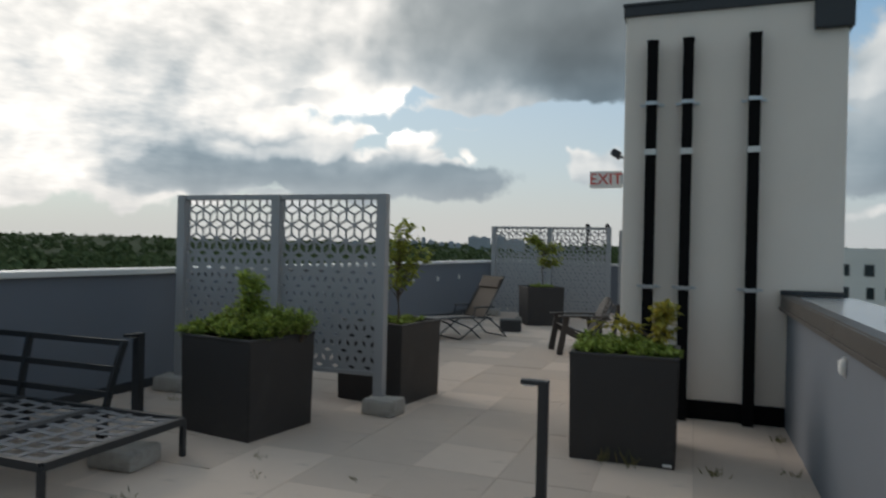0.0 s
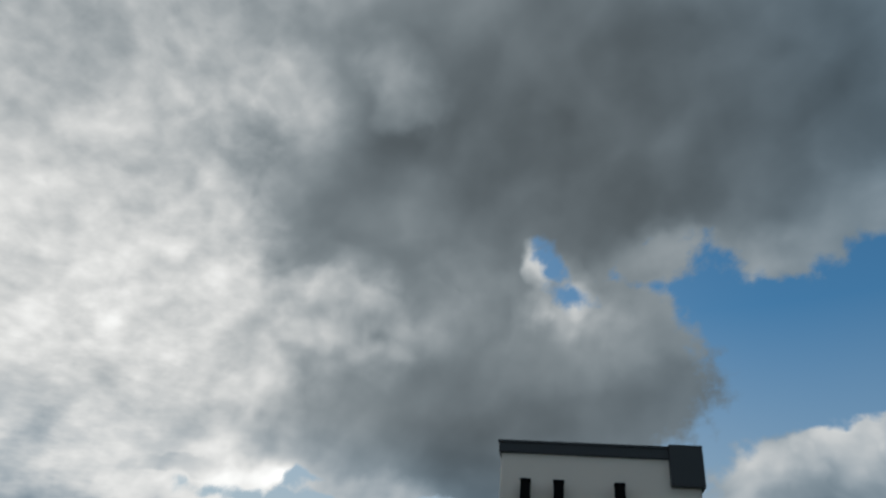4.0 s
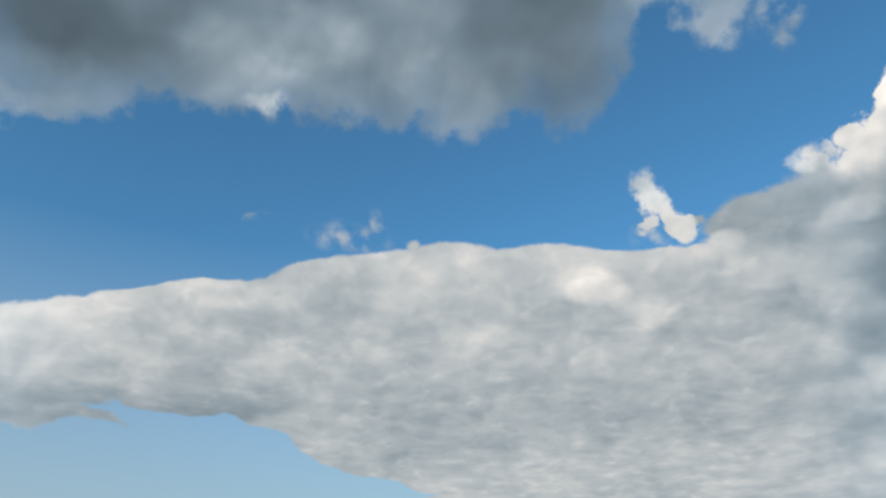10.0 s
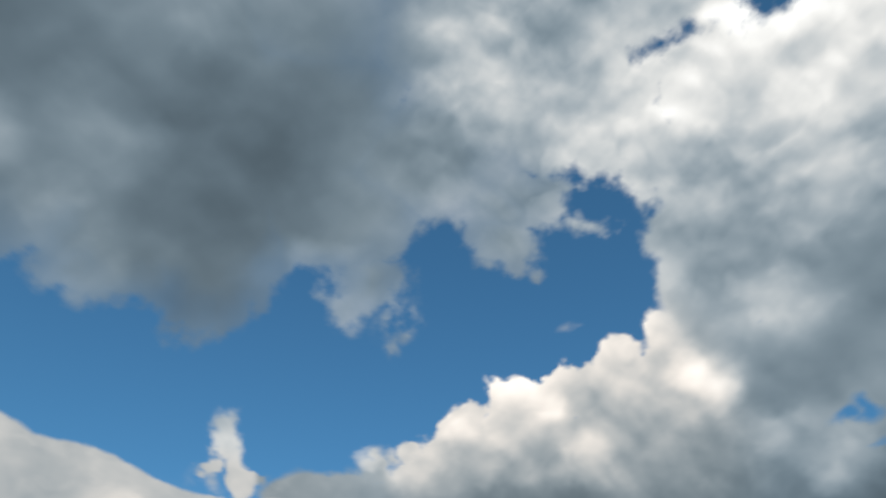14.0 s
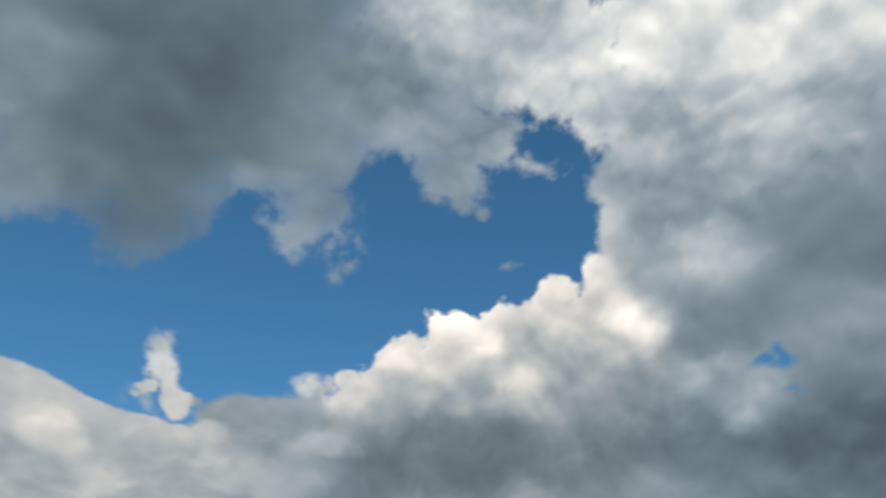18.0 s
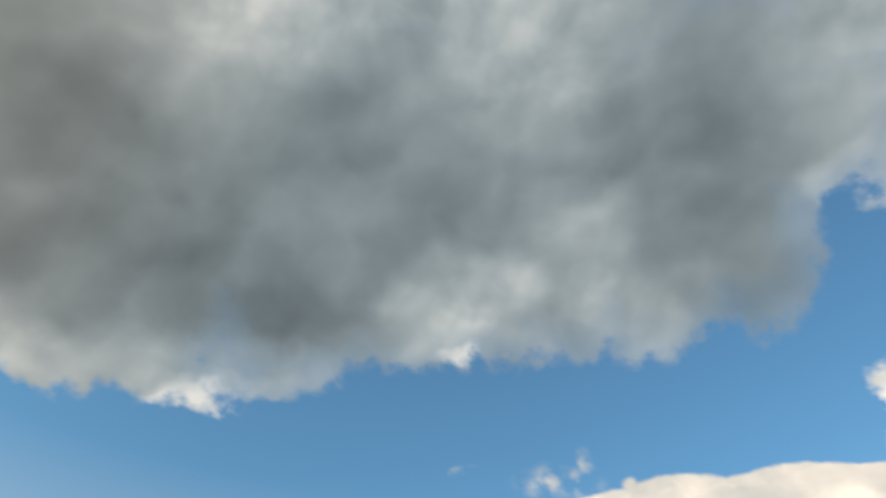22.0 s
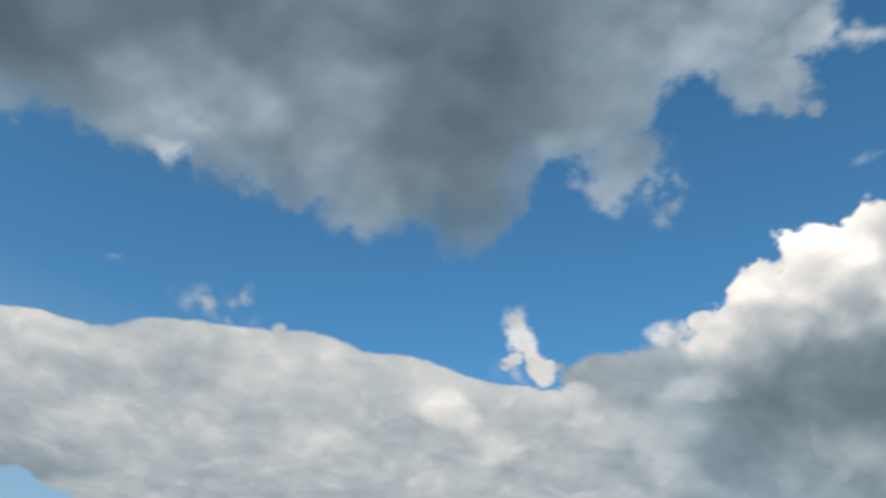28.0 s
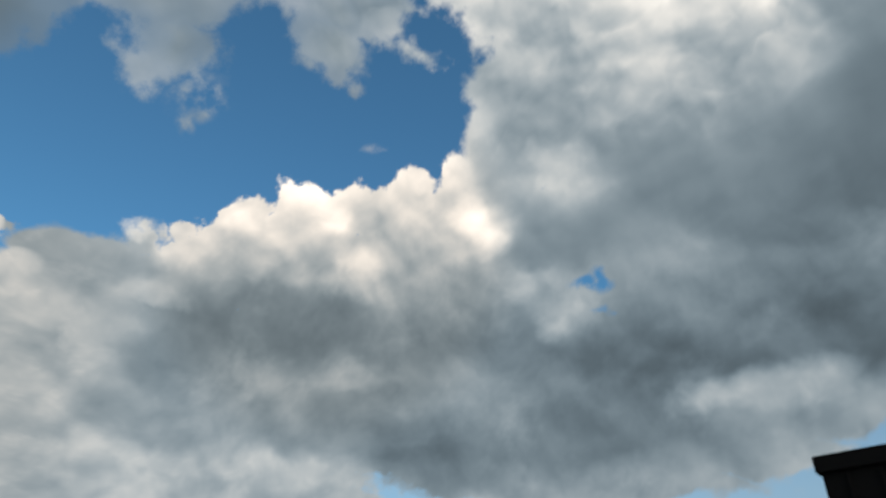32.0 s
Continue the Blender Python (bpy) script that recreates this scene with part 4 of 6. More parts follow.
def box(bm, lo, hi, bevel=0.0, m=None):
    """Adds a box between two corners, with its edges rounded off."""
    own = bmesh.new()
    bmesh.ops.create_cube(own, size=1.0)
    for v in own.verts:
        v.co = Vector([lo[i] + (v.co[i] + 0.5) * (hi[i] - lo[i]) for i in range(3)])
    if bevel:
        bmesh.ops.bevel(own, geom=own.edges[:], offset=bevel, segments=2, affect="EDGES", profile=0.6)
    if m:
        own.transform(m)
    merge(bm, own)
    return bm


def merge(bm, own):
    index = [bm.verts.new(v.co) for v in own.verts]
    own.verts.index_update()
    for f in own.faces:
        bm.faces.new([index[v.index] for v in f.verts])
    own.free()


def one_box(lo, hi, bevel=0.004, m=None):
    return box(bmesh.new(), lo, hi, bevel, m)


def bar(bm, a, b, wide, deep=None, bevel=0.002):
    """A straight square bar from a to b."""
    a, b = Vector(a), Vector(b)
    deep = deep or wide
    m = Matrix.Translation(a) @ (b - a).to_track_quat("Z", "Y").to_matrix().to_4x4()
    return box(bm, (-wide / 2, -deep / 2, 0), (wide / 2, deep / 2, (b - a).length), bevel, m)


def tube(bm, points, radii, sides=8):
    """A round tube along points."""
    rings = []
    pts = [Vector(p) for p in points]
    for i, p in enumerate(pts):
        d = (pts[min(i + 1, len(pts) - 1)] - pts[max(i - 1, 0)]).normalized()
        q = d.to_track_quat("Z", "Y")
        r = radii[i] if isinstance(radii, (list, tuple)) else radii
        rings.append([bm.verts.new(p + q @ Vector((r * math.cos(2 * math.pi * j / sides), r * math.sin(2 * math.pi * j / sides), 0))) for j in range(sides)])
    for a, b in zip(rings, rings[1:]):
        for j in range(sides):
            bm.faces.new((a[j], a[(j + 1) % sides], b[(j + 1) % sides], b[j]))
    bm.faces.new(rings[0][::-1])
    bm.faces.new(rings[-1])
    return bm


def ribbon(bm, points, side, wide, deep):
    """A flat strip of even section swept along points."""
    side, pts, rings = Vector(side), [Vector(p) for p in points], []
    for i, p in enumerate(pts):
        d = (pts[min(i + 1, len(pts) - 1)] - pts[max(i - 1, 0)]).normalized()
        n = d.cross(side).normalized()
        rings.append([bm.verts.new(p + side * (wide / 2 * a) + n * (deep / 2 * c)) for a, c in ((-1, -1), (1, -1), (1, 1), (-1, 1))])
    for a, b in zip(rings, rings[1:]):
        for j in range(4):
            bm.faces.new((a[j], a[(j + 1) % 4], b[(j + 1) % 4], b[j]))
    bm.faces.new(rings[0][::-1])
    bm.faces.new(rings[-1])
    return bm


def raw(name, verts, faces, mat, parent=None, label=""):
    me = bpy.data.meshes.new(name)
    me.from_pydata(verts, [], faces)
    me.materials.append(mat)
    ob = new(name, me)
    if parent:
        ob.parent = parent
    return tagged(ob, label)


# ---- the roof deck ----
DECK_L, DECK_R, DECK_N, DECK_S = -5.4, 0.93, 17.4, -7.9
TOWER_Y = 6.66


def left_wall_x(y):
    """The west parapet stands a little askew to the paving."""
    return -5.55 + (y + 8) * 0.026


floor = tagged(part("floor", one_box((-6.2, DECK_S - 4, -0.30), (1.5, DECK_N + 0.4, -0.035), 0), JOINT), "roof deck bedding below beige concrete pavers", "floor", kind="structure")

slope = math.atan(0.026)
wall_west = part("wall_west", one_box((-0.30, -5, -0.3), (0, 25.8, 1.18), 0.004), WALL_PAINT, at=pose(left_wall_x(-8), -8, 0, 0, 0, -math.degrees(slope)))
tagged(wall_west, "blue-grey painted parapet wall round the roof deck", "parapet wall", kind="structure")
coping = part("coping", one_box((-0.36, -5, 0), (0.05, 25.9, 0.055), 0.01), WHITE_METAL, wall_west, "white metal coping", at=pose(0, 0, 1.18))
part("base_trim", one_box((0.0, -5, 0), (0.02, 25.4, 0.09), 0.003), DARK_METAL, wall_west, at=pose(0.001, 0, 0))
wall_north = tagged(part("wall_north", one_box((-4.9, DECK_N, -0.3), (1.2, DECK_N + 0.3, 1.18), 0.004), WALL_PAINT), "blue-grey painted parapet at the far end of the deck", "parapet wall", kind="structure")
part("coping", one_box((-4.84, DECK_N - 0.05, 1.18), (1.2, DECK_N + 0.36, 1.235), 0.01), WHITE_METAL, wall_north, "white metal coping")

wall_east = tagged(part("wall_east", one_box((DECK_R, DECK_S, -0.3), (DECK_R + 0.46, TOWER_Y - 0.004, 1.10), 0.004), WALL_PAINT), "grey painted parapet wall beside the stair tower", "parapet wall", kind="structure")
for y0, y1 in ((-7.8, -3.2), (-3.197, 1.4), (1.403, 4.2), (4.203, 6.60)):
    b = box(bmesh.new(), (DECK_R - 0.06, y0, 1.055), (DECK_R - 0.045, y1, 1.165), 0.003)
    box(b, (DECK_R - 0.075, y0, 1.045), (DECK_R - 0.058, y1, 1.075), 0.004)
    box(b, (DECK_R - 0.0449, y0, 1.10), (DECK_R + 0.05, y1, 1.172), 0.006)
    part("fascia", b, CAP_METAL, wall_east, "brown-grey metal fascia with lapped joints")
    part("coping", box(bmesh.new(), (DECK_R + 0.051, y0, 1.10), (DECK_R + 0.52, y1, 1.167), 0.006), SHEET, wall_east, "smooth pale metal coping sheet")
part("flashing", one_box((DECK_R - 0.06, 6.602, 1.173), (DECK_R + 0.44, 6.65, 1.215), 0.004), DARK_METAL, wall_east, "dark upturned flashing")
wall_light = thing("wall_light", "small white oval light on the grey parapet wall", "wall light", pose(DECK_R, 4.17, 0.92))


def wall_light_parts(ob):
    b = bmesh.new()
    bmesh.ops.create_uvsphere(b, u_segments=20, v_segments=10, radius=1.0)
    for v in b.verts:
        v.co = Vector((max(-0.035, min(0.0, v.co.x * 0.05)), v.co.y * 0.030, v.co.z * 0.050))
    part("cover", b, WHITE_PLASTIC, ob, smooth=True)
    part("back_plate", one_box((-0.008, -0.034, -0.056), (0.0, 0.034, 0.056), 0.003), STEEL, ob)


wall_light_parts(wall_light)
tagged(wall_light, group="wall lights on the parapets")
for y in (6.6, 9.0, 11.0, 12.3, 13.6, 14.9):
    copy_thing(wall_light, pose(left_wall_x(y) + 0.002, y, 0.87, 0, 0, 180 - math.degrees(slope)))

# ---- stair tower ----
TX0, TX1, TZ = -0.505, 1.365, 3.78
tower = thing("stair_tower", "cream stucco stair tower with dark metal roof edge", "stair tower", kind="structure")
part("body", one_box((TX0, TOWER_Y, 0.17), (TX1, 9.6, TZ), 0.012), STUCCO, tower)
part("base_band", one_box((TX0 - 0.012, TOWER_Y - 0.014, -0.02), (TX1 + 0.01, 9.61, 0.17), 0.004), BLACK_METAL, tower, "black waterproofing upstand")
bm = box(bmesh.new(), (TX0 - 0.025, TOWER_Y - 0.025, TZ - 0.02), (TX1 + 0.02, 9.63, TZ + 0.085), 0.008)
box(bm, (TX0 - 0.035, TOWER_Y - 0.035, TZ + 0.075), (TX1 + 0.03, 9.64, TZ + 0.105), 0.008)
part("roof_edge", bm, DARK_METAL, tower, "charcoal metal roof edge")
bm = box(bmesh.new(), (1.093, TOWER_Y - 0.065, 3.505), (TX1 + 0.035, TOWER_Y + 0.3, TZ + 0.115), 0.01)
part("scupper_box", bm, DARK_METAL, tower, "charcoal rain collector box at the corner")
door = part("door", one_box((TX0 - 0.03, 8.1, 0.0), (TX0 - 0.004, 9.0, 2.08), 0.006), DARK_METAL, tower, "dark grey metal door")
tube(bmh := bmesh.new(), [(TX0 - 0.07, 8.18, 1.02), (TX0 - 0.07, 8.32, 1.02)], 0.011)
part("handle", bmh, STEEL, door)


def flue_pipe(x):
    """A square black flue on the tower's face, with clamps and a joint band."""
    ob = thing("flue_pipe", "tall black square flue pipe clamped to the stucco", "pipe", pose(x, TOWER_Y, 0), group="flue pipes on the tower")
    part("pipe", one_box((-0.047, -0.135, 0.0), (0.047, -0.035, 3.47), 0.008), BLACK_METAL, ob)
    part("pipe_cap", one_box((-0.052, -0.14, 3.47), (0.052, -0.03, 3.49), 0.006), BLACK_METAL, ob)
    for z in (2.905, 1.205):
        b = box(bmesh.new(), (-0.058, -0.143, z - 0.018), (0.058, -0.02, z + 0.018), 0.004)
        box(b, (-0.105, -0.022, z - 0.012), (0.105, 0.0, z + 0.012), 0.003)
        part("clamp", b, STEEL, ob, "galvanised clamp")
    part("joint_band", one_box((-0.055, -0.142, 2.425), (0.055, -0.028, 2.48), 0.004), WHITE_METAL, ob, "pale joint band")
    return ob


for x in (-0.252, 0.062, 0.624):
    flue_pipe(x)


def sign_text(word, size):
    c = bpy.data.curves.new("word", "FONT")
    c.body, c.size, c.align_x, c.align_y, c.extrude = word, size, "CENTER", "CENTER", 0.002
    ob = new("word", c)
    me = bpy.data.meshes.new_from_object(ob.evaluated_get(bpy.context.evaluated_depsgraph_get()))
    bpy.data.objects.remove(ob)
    return me


exit_sign = thing("exit_sign", "white exit sign with red letters on the tower's side", "sign", pose(TX0, 7.0, 2.25))
part("case", one_box((-0.36, -0.025, -0.085), (-0.04, 0.025, 0.085), 0.008), WHITE_PLASTIC, exit_sign)
part("bracket", one_box((-0.05, -0.035, -0.05), (0.0, 0.035, 0.05), 0.004), STEEL, exit_sign)
me = sign_text("EXIT", 0.16)
me.materials.append(RED_PAINT)
lettering = new("lettering", me)
lettering.parent = exit_sign
lettering.matrix_basis = pose(-0.2, -0.027, 0.0, 90, 0, 0)
flood = thing("flood_light", "small dark wall-mounted camera lamp above the exit sign", "wall lamp", pose(TX0, 6.95, 2.45))
tube(bmf := bmesh.new(), [(0, 0, 0), (-0.05, 0, 0.02), (-0.09, 0, 0.0)], 0.012)
part("arm", bmf, DARK_METAL, flood)
part("head", one_box((-0.16, -0.05, -0.035), (-0.07, 0.05, 0.035), 0.01, pose(0, 0, 0, 0, 28, 0)), DARK_METAL, flood)


# ---- planters and what grows in them ----
def planter(x, y, turn, size=0.76, high=0.78):
    ob = thing("planter", "square charcoal planter box standing on the pavers", "planter", pose(x, y, 0, 0, 0, turn), group="planters on the deck")
    h, w = size / 2, 0.035
    b = bmesh.new()
    taper = 0.012
    rows = [(0.0, -taper), (0.012, 0.0 - taper * 0.9), (high - 0.03, 0.0), (high - 0.012, 0.004), (high, 0.0)]
    rings = []
    for z, grow in rows:
        r = h + grow
        rings.append([b.verts.new((sx * r, sy * r, z)) for sx, sy in ((-1, -1), (1, -1), (1, 1), (-1, 1))])
    for z in (high, high - 0.10):
        r = h - w
        rings.append([b.verts.new((sx * r, sy * r, z)) for sx, sy in ((-1, -1), (1, -1), (1, 1), (-1, 1))])
    for p, q in zip(rings, rings[1:]):
        for j in range(4):
            b.faces.new((p[j], p[(j + 1) % 4], q[(j + 1) % 4], q[j]))
    b.faces.new(rings[0][::-1])
    bmesh.ops.bevel(b, geom=[e for e in b.edges if abs(e.verts[0].co.z - e.verts[1].co.z) > 0.3], offset=0.008, segments=2, affect="EDGES")
    part("shell", b, FIBRE, ob)
    b = bmesh.new()
    bmesh.ops.create_grid(b, x_segments=14, y_segments=14, size=h - w - 0.002)
    for v in b.verts:
        v.co.z = high - 0.075 + noise.noise(v.co * 9) * 0.025
    part("soil", b, SOIL, ob)
    return ob


def leaf(verts, faces, p, d, up, length, wide, fold=0.25):
    """One pointed leaf of six corners, folded a little along its rib."""
    side = d.cross(up)
    if side.length < 1e-4:
        side = d.orthogonal()
    side.normalize()
    up = side.cross(d).normalized()
    n = len(verts)
    for a, s, h in ((0, 0, 0), (0.4, -0.5, fold), (0.75, -0.32, fold * 0.6), (1, 0, -0.1), (0.75, 0.32, fold * 0.6), (0.4, 0.5, fold)):
        verts.append(p + d * (a * length) + side * (s * wide) + up * (h * wide))
    faces.append((n, n + 1, n + 2, n + 3))
    faces.append((n, n + 3, n + 4, n + 5))


def rnd_dir(rng, lift=0.0):
    a, z = rng.uniform(0, 2 * math.pi), rng.uniform(-0.4, 1.0)
    r = math.sqrt(max(0, 1 - z * z))
    return Vector((r * math.cos(a), r * math.sin(a), z + lift)).normalized()


def herb_bed(name, label, m, spots, mat, seed, leaf_len=0.045):
    """Bushy herbs: stems with many small leaves. spots: x, y, height, spread, stems."""
    rng = random.Random(seed)
    ob = thing(name, label, "plant", m)
    stems, verts, faces = bmesh.new(), [], []
    for sx, sy, high, spread, count in spots:
        for _ in range(count):
            a, r = rng.uniform(0, 2 * math.pi), spread * math.sqrt(rng.random())
            base = Vector((sx + 0.35 * r * math.cos(a), sy + 0.35 * r * math.sin(a), 0))
            top = Vector((sx + r * math.cos(a), sy + r * math.sin(a), high * rng.uniform(0.6, 1.0) * (1 - 0.35 * (r / spread) ** 2)))
            mid = (base + top) / 2 + Vector((rng.uniform(-0.02, 0.02), rng.uniform(-0.02, 0.02), 0.02))
            tube(stems, [base, mid, top], [0.004, 0.003, 0.0015], 4)
            for i in range(16):
                f = rng.uniform(0.25, 1.0)
                p = base.lerp(mid, f * 2) if f < 0.5 else mid.lerp(top, f * 2 - 1)
                leaf(verts, faces, p, rnd_dir(rng, 0.2), Vector((0, 0, 1)), leaf_len * rng.uniform(0.6, 1.3), leaf_len * rng.uniform(0.4, 0.7))
    part("stem_work", stems, BARK, ob)
    raw("foliage", verts, faces, mat, ob)
    return ob


def sapling(name, label, m, high, clumps, mat, seed, leaf_len=0.075, leaves=55):
    """A thin young tree: bent trunk, limbs to each clump and single leaves. clumps: x, y, z, radius."""
    rng = random.Random(seed)
    ob = thing(name, label, "young tree", m)
    wood = bmesh.new()
    trunk = [Vector((0.015 * math.sin(i * 1.3), 0.012 * math.cos(i * 1.7) - 0.012, high * i / 7)) for i in range(8)]
    tube(wood, trunk, [0.013 - 0.0012 * i for i in range(8)], 7)
    verts, faces = [], []
    for cx, cy, cz, r in clumps:
        c = Vector((cx, cy, cz))
        root = trunk[max(1, min(7, int(cz / high * 7) - 1))]
        for _ in range(5):
            tip = c + rnd_dir(rng) * r * 0.8
            tube(wood, [root, root.lerp(tip, 0.5) + Vector((0, 0, 0.02)), tip], [0.005, 0.0035, 0.0015], 5)
            for i in range(leaves // 5):
                p = root.lerp(tip, rng.uniform(0.45, 1.05)) + rnd_dir(rng) * r * 0.38 * rng.random()
                d = (rnd_dir(rng) + Vector((0, 0, -0.35))).normalized()
                leaf(verts, faces, p, d, Vector((0, 0, 1)), leaf_len * rng.uniform(0.6, 1.3), leaf_len * rng.uniform(0.35, 0.55))
    part("trunk", wood, BARK, ob)
    raw("crown", verts, faces, mat, ob)
    return ob


PA, PB, PC, PD = (-3.316, 4.734, -9), (-2.753, 6.313, -9), (-0.32, 5.355, 0.5), (-2.81, 13.95, 28)
for x, y, turn in (PA, PB, PC, PD):
    planter(x, y, turn)
herb_bed("herbs", "bushy green herbs growing over a planter's rim", pose(PA[0], PA[1], 0.71, 0, 0, -9),
         [(-0.05, 0.0, 0.36, 0.22, 90), (0.22, 0.05, 0.31, 0.22, 90), (-0.27, -0.1, 0.22, 0.18, 50), (0.0, 0.2, 0.32, 0.25, 70), (0.30, -0.1, 0.26, 0.18, 60), (0.05, -0.24, 0.22, 0.18, 50), (-0.34, -0.28, 0.16, 0.14, 30), (0.34, 0.2, 0.30, 0.18, 50)], HERB, 3)
sapling("young_tree", "bushy young tree amid herbs in a planter", pose(PA[0] - 0.02, PA[1] + 0.02, 0.71), 0.50, [(0.0, 0, 0.50, 0.10), (0.04, 0.0, 0.44, 0.12), (-0.03, 0.02, 0.34, 0.16), (0.05, 0.0, 0.33, 0.14)], HERB, 5, 0.07, 110)
herb_bed("herbs", "low green herbs at a young tree's foot", pose(PB[0], PB[1], 0.71, 0, 0, -9),
         [(0.1, 0.1, 0.10, 0.22, 26), (0.25, -0.1, 0.08, 0.10, 12), (-0.15, 0, 0.09, 0.18, 16)], HERB, 7)
sapling("young_tree", "slender young tree with a loose green crown in a planter", pose(PB[0] + 0.12, PB[1] - 0.08, 0.71), 1.02,
        [(0.05, 0, 0.98, 0.11), (-0.04, 0, 0.84, 0.19), (0.17, 0.03, 0.80, 0.17), (0.0, 0, 0.68, 0.20), (0.25, 0, 0.70, 0.10), (-0.08, 0, 0.50, 0.15), (0.12, 0, 0.52, 0.10)], SAPLING, 11, 0.095, 50)
herb_bed("herbs", "dense low green herbs filling a planter", pose(PC[0], PC[1], 0.71, 0, 0, 0),
         [(-0.15, -0.1, 0.13, 0.2, 44), (0.15, -0.12, 0.14, 0.18, 44), (0.0, 0.15, 0.16, 0.28, 60), (-0.26, -0.2, 0.14, 0.14, 30), (0.28, -0.2, 0.14, 0.14, 30), (-0.3, 0.1, 0.2, 0.12, 24)], HERB, 13)
sapling("young_tree", "small yellow-leaved plant leaning out of the herbs", pose(PC[0] + 0.2, PC[1], 0.71), 0.38,
        [(0.14, 0, 0.36, 0.11), (0.02, 0, 0.30, 0.12), (0.06, 0, 0.20, 0.09), (-0.34, 0.1, 0.24, 0.11)], GOLDEN, 17, 0.085, 70)
herb_bed("herbs", "low green herbs in a planter far along the deck", pose(PD[0], PD[1], 0.71, 0, 0, 0), [(0.0, 0, 0.13, 0.28, 40)], HERB, 19)
sapling("young_tree", "slender young tree with a flat leafy crown", pose(PD[0] + 0.02, PD[1], 0.71), 0.98,
        [(-0.2, 0, 0.96, 0.16), (0.05, 0, 0.90, 0.16), (0.25, 0, 0.84, 0.16), (0.1, 0, 0.62, 0.16), (0.28, 0, 0.58, 0.1), (-0.3, 0, 1.02, 0.1)], SAPLING, 23, 0.11, 80)
maker_tag = tagged(part("maker_plate", one_box((-0.03, -0.004, 0), (0.03, 0.0, 0.022), 0.001), WHITE_PLASTIC), "tiny white plate at a planter's foot", "label plate")
maker_tag.matrix_world = pose(0.0, 4.967, 0.02, 0, 0, 0.5)


# ---- privacy screens ----
def rhomb_panel(wide, high, edge, thick=0.006, top=0.80, low=0.44):
    """A cut metal sheet: a lattice of rhombs, each with a rhombic hole that grows smaller towards the bottom."""
    verts, faces = [], []
    step_x, step_y = edge * math.sqrt(3), edge * 1.5

    def rhomb(c, u, v, hole):
        slim = hole * (0.80 + 0.14 * min(1.0, max(0.0, (hole - 0.5) / 0.25)))
        n = len(verts)
        outer = [c + u * 0.5 + v * 0.5, c - u * 0.5 + v * 0.5, c - u * 0.5 - v * 0.5, c + u * 0.5 - v * 0.5]
        inner = [c + (p - c) * (hole if j % 2 == 0 else slim) for j, p in enumerate(outer)]
        for y in (-thick / 2, thick / 2):
            for p in outer + inner:
                verts.append((min(max(p.x, 0), wide), y, min(max(p.y, 0), high)))
        for j in range(4):
            k = (j + 1) % 4
            faces.append((n + j, n + k, n + 4 + k, n + 4 + j))
            faces.append((n + 8 + k, n + 8 + j, n + 12 + j, n + 12 + k))
            faces.append((n + 4 + j, n + 4 + k, n + 12 + k, n + 12 + j))

    count_x, count_y = int(wide / step_x) + 2, int(high / step_y) + 2
    for r in range(-1, count_y):
        for q in range(-1, count_x):
            o = Vector(((q + 0.5 * (r % 2)) * step_x + 0.03, r * step_y + 0.05))
            arms = [Vector((math.cos(radians(30 + 60 * i)), math.sin(radians(30 + 60 * i)))) * edge for i in range(6)]
            for i in (0, 1, 2):
                u, v = arms[i], arms[i + 1]
                c = o + (u + v) * 0.5
                if -edge * 0.4 < c.x < wide + edge * 0.4 and -edge * 0.4 < c.y < high + edge * 0.4:
                    f = min(max(c.y / high, 0), 1)
                    g = min(1.0, max(0.0, (f - 0.58) / 0.2))
                    rhomb(c, u, v, low + (top - low) * g * g * (3 - 2 * g))
    return verts, faces


def privacy_screen(m, panels, panel_wide, high, low, post, edge, label, top=0.80, least=0.47):
    ob = thing("privacy_screen", label, "privacy screen", m, group="privacy screens")
    x = 0.0
    for i in range(panels + 1):
        part("post", one_box((x, -post / 2, 0.10), (x + post, post / 2, high), 0.006), ALUMINIUM, ob)
        if i < panels:
            v, f = rhomb_panel(panel_wide, high - low - 0.045, edge, 0.006, top, least)
            b = bmesh.new()
            corners = [b.verts.new(c) for c in v]
            for q in f:
                b.faces.new([corners[j] for j in q])
            bmesh.ops.remove_doubles(b, verts=b.verts[:], dist=0.0005)
            bmesh.ops.dissolve_degenerate(b, edges=b.edges[:], dist=0.0005)
            sheet = part("panel", b, ALUMINIUM, ob, "grey sheet cut with a rhombic star pattern")
            sheet.matrix_basis = pose(x + post, 0, low)
            part("top_rail", one_box((x + post, -0.03, high - 0.05), (x + post + panel_wide, 0.03, high), 0.004), ALUMINIUM, ob)
            part("bottom_rail", one_box((x + post, -0.012, low - 0.02), (x + post + panel_wide, 0.012, low + 0.02), 0.004), ALUMINIUM, ob)
        x += post + panel_wide
    return ob


privacy_screen(pose(-4.864, 5.648, 0), 2, 1.04, 2.004, 0.34, 0.095, 0.098, "grey perforated metal privacy screen standing on concrete blocks")
privacy_screen(pose(-4.25, 15.2, 0), 2, 1.20, 2.06, 0.12, 0.10, 0.105, "grey perforated metal privacy screen at the deck's far end", 0.74, 0.32)
privacy_screen(pose(-1.45, 15.9, 0), 2, 1.20, 2.02, 0.12, 0.10, 0.105, "grey perforated metal privacy screen behind the stair tower", 0.74, 0.28)


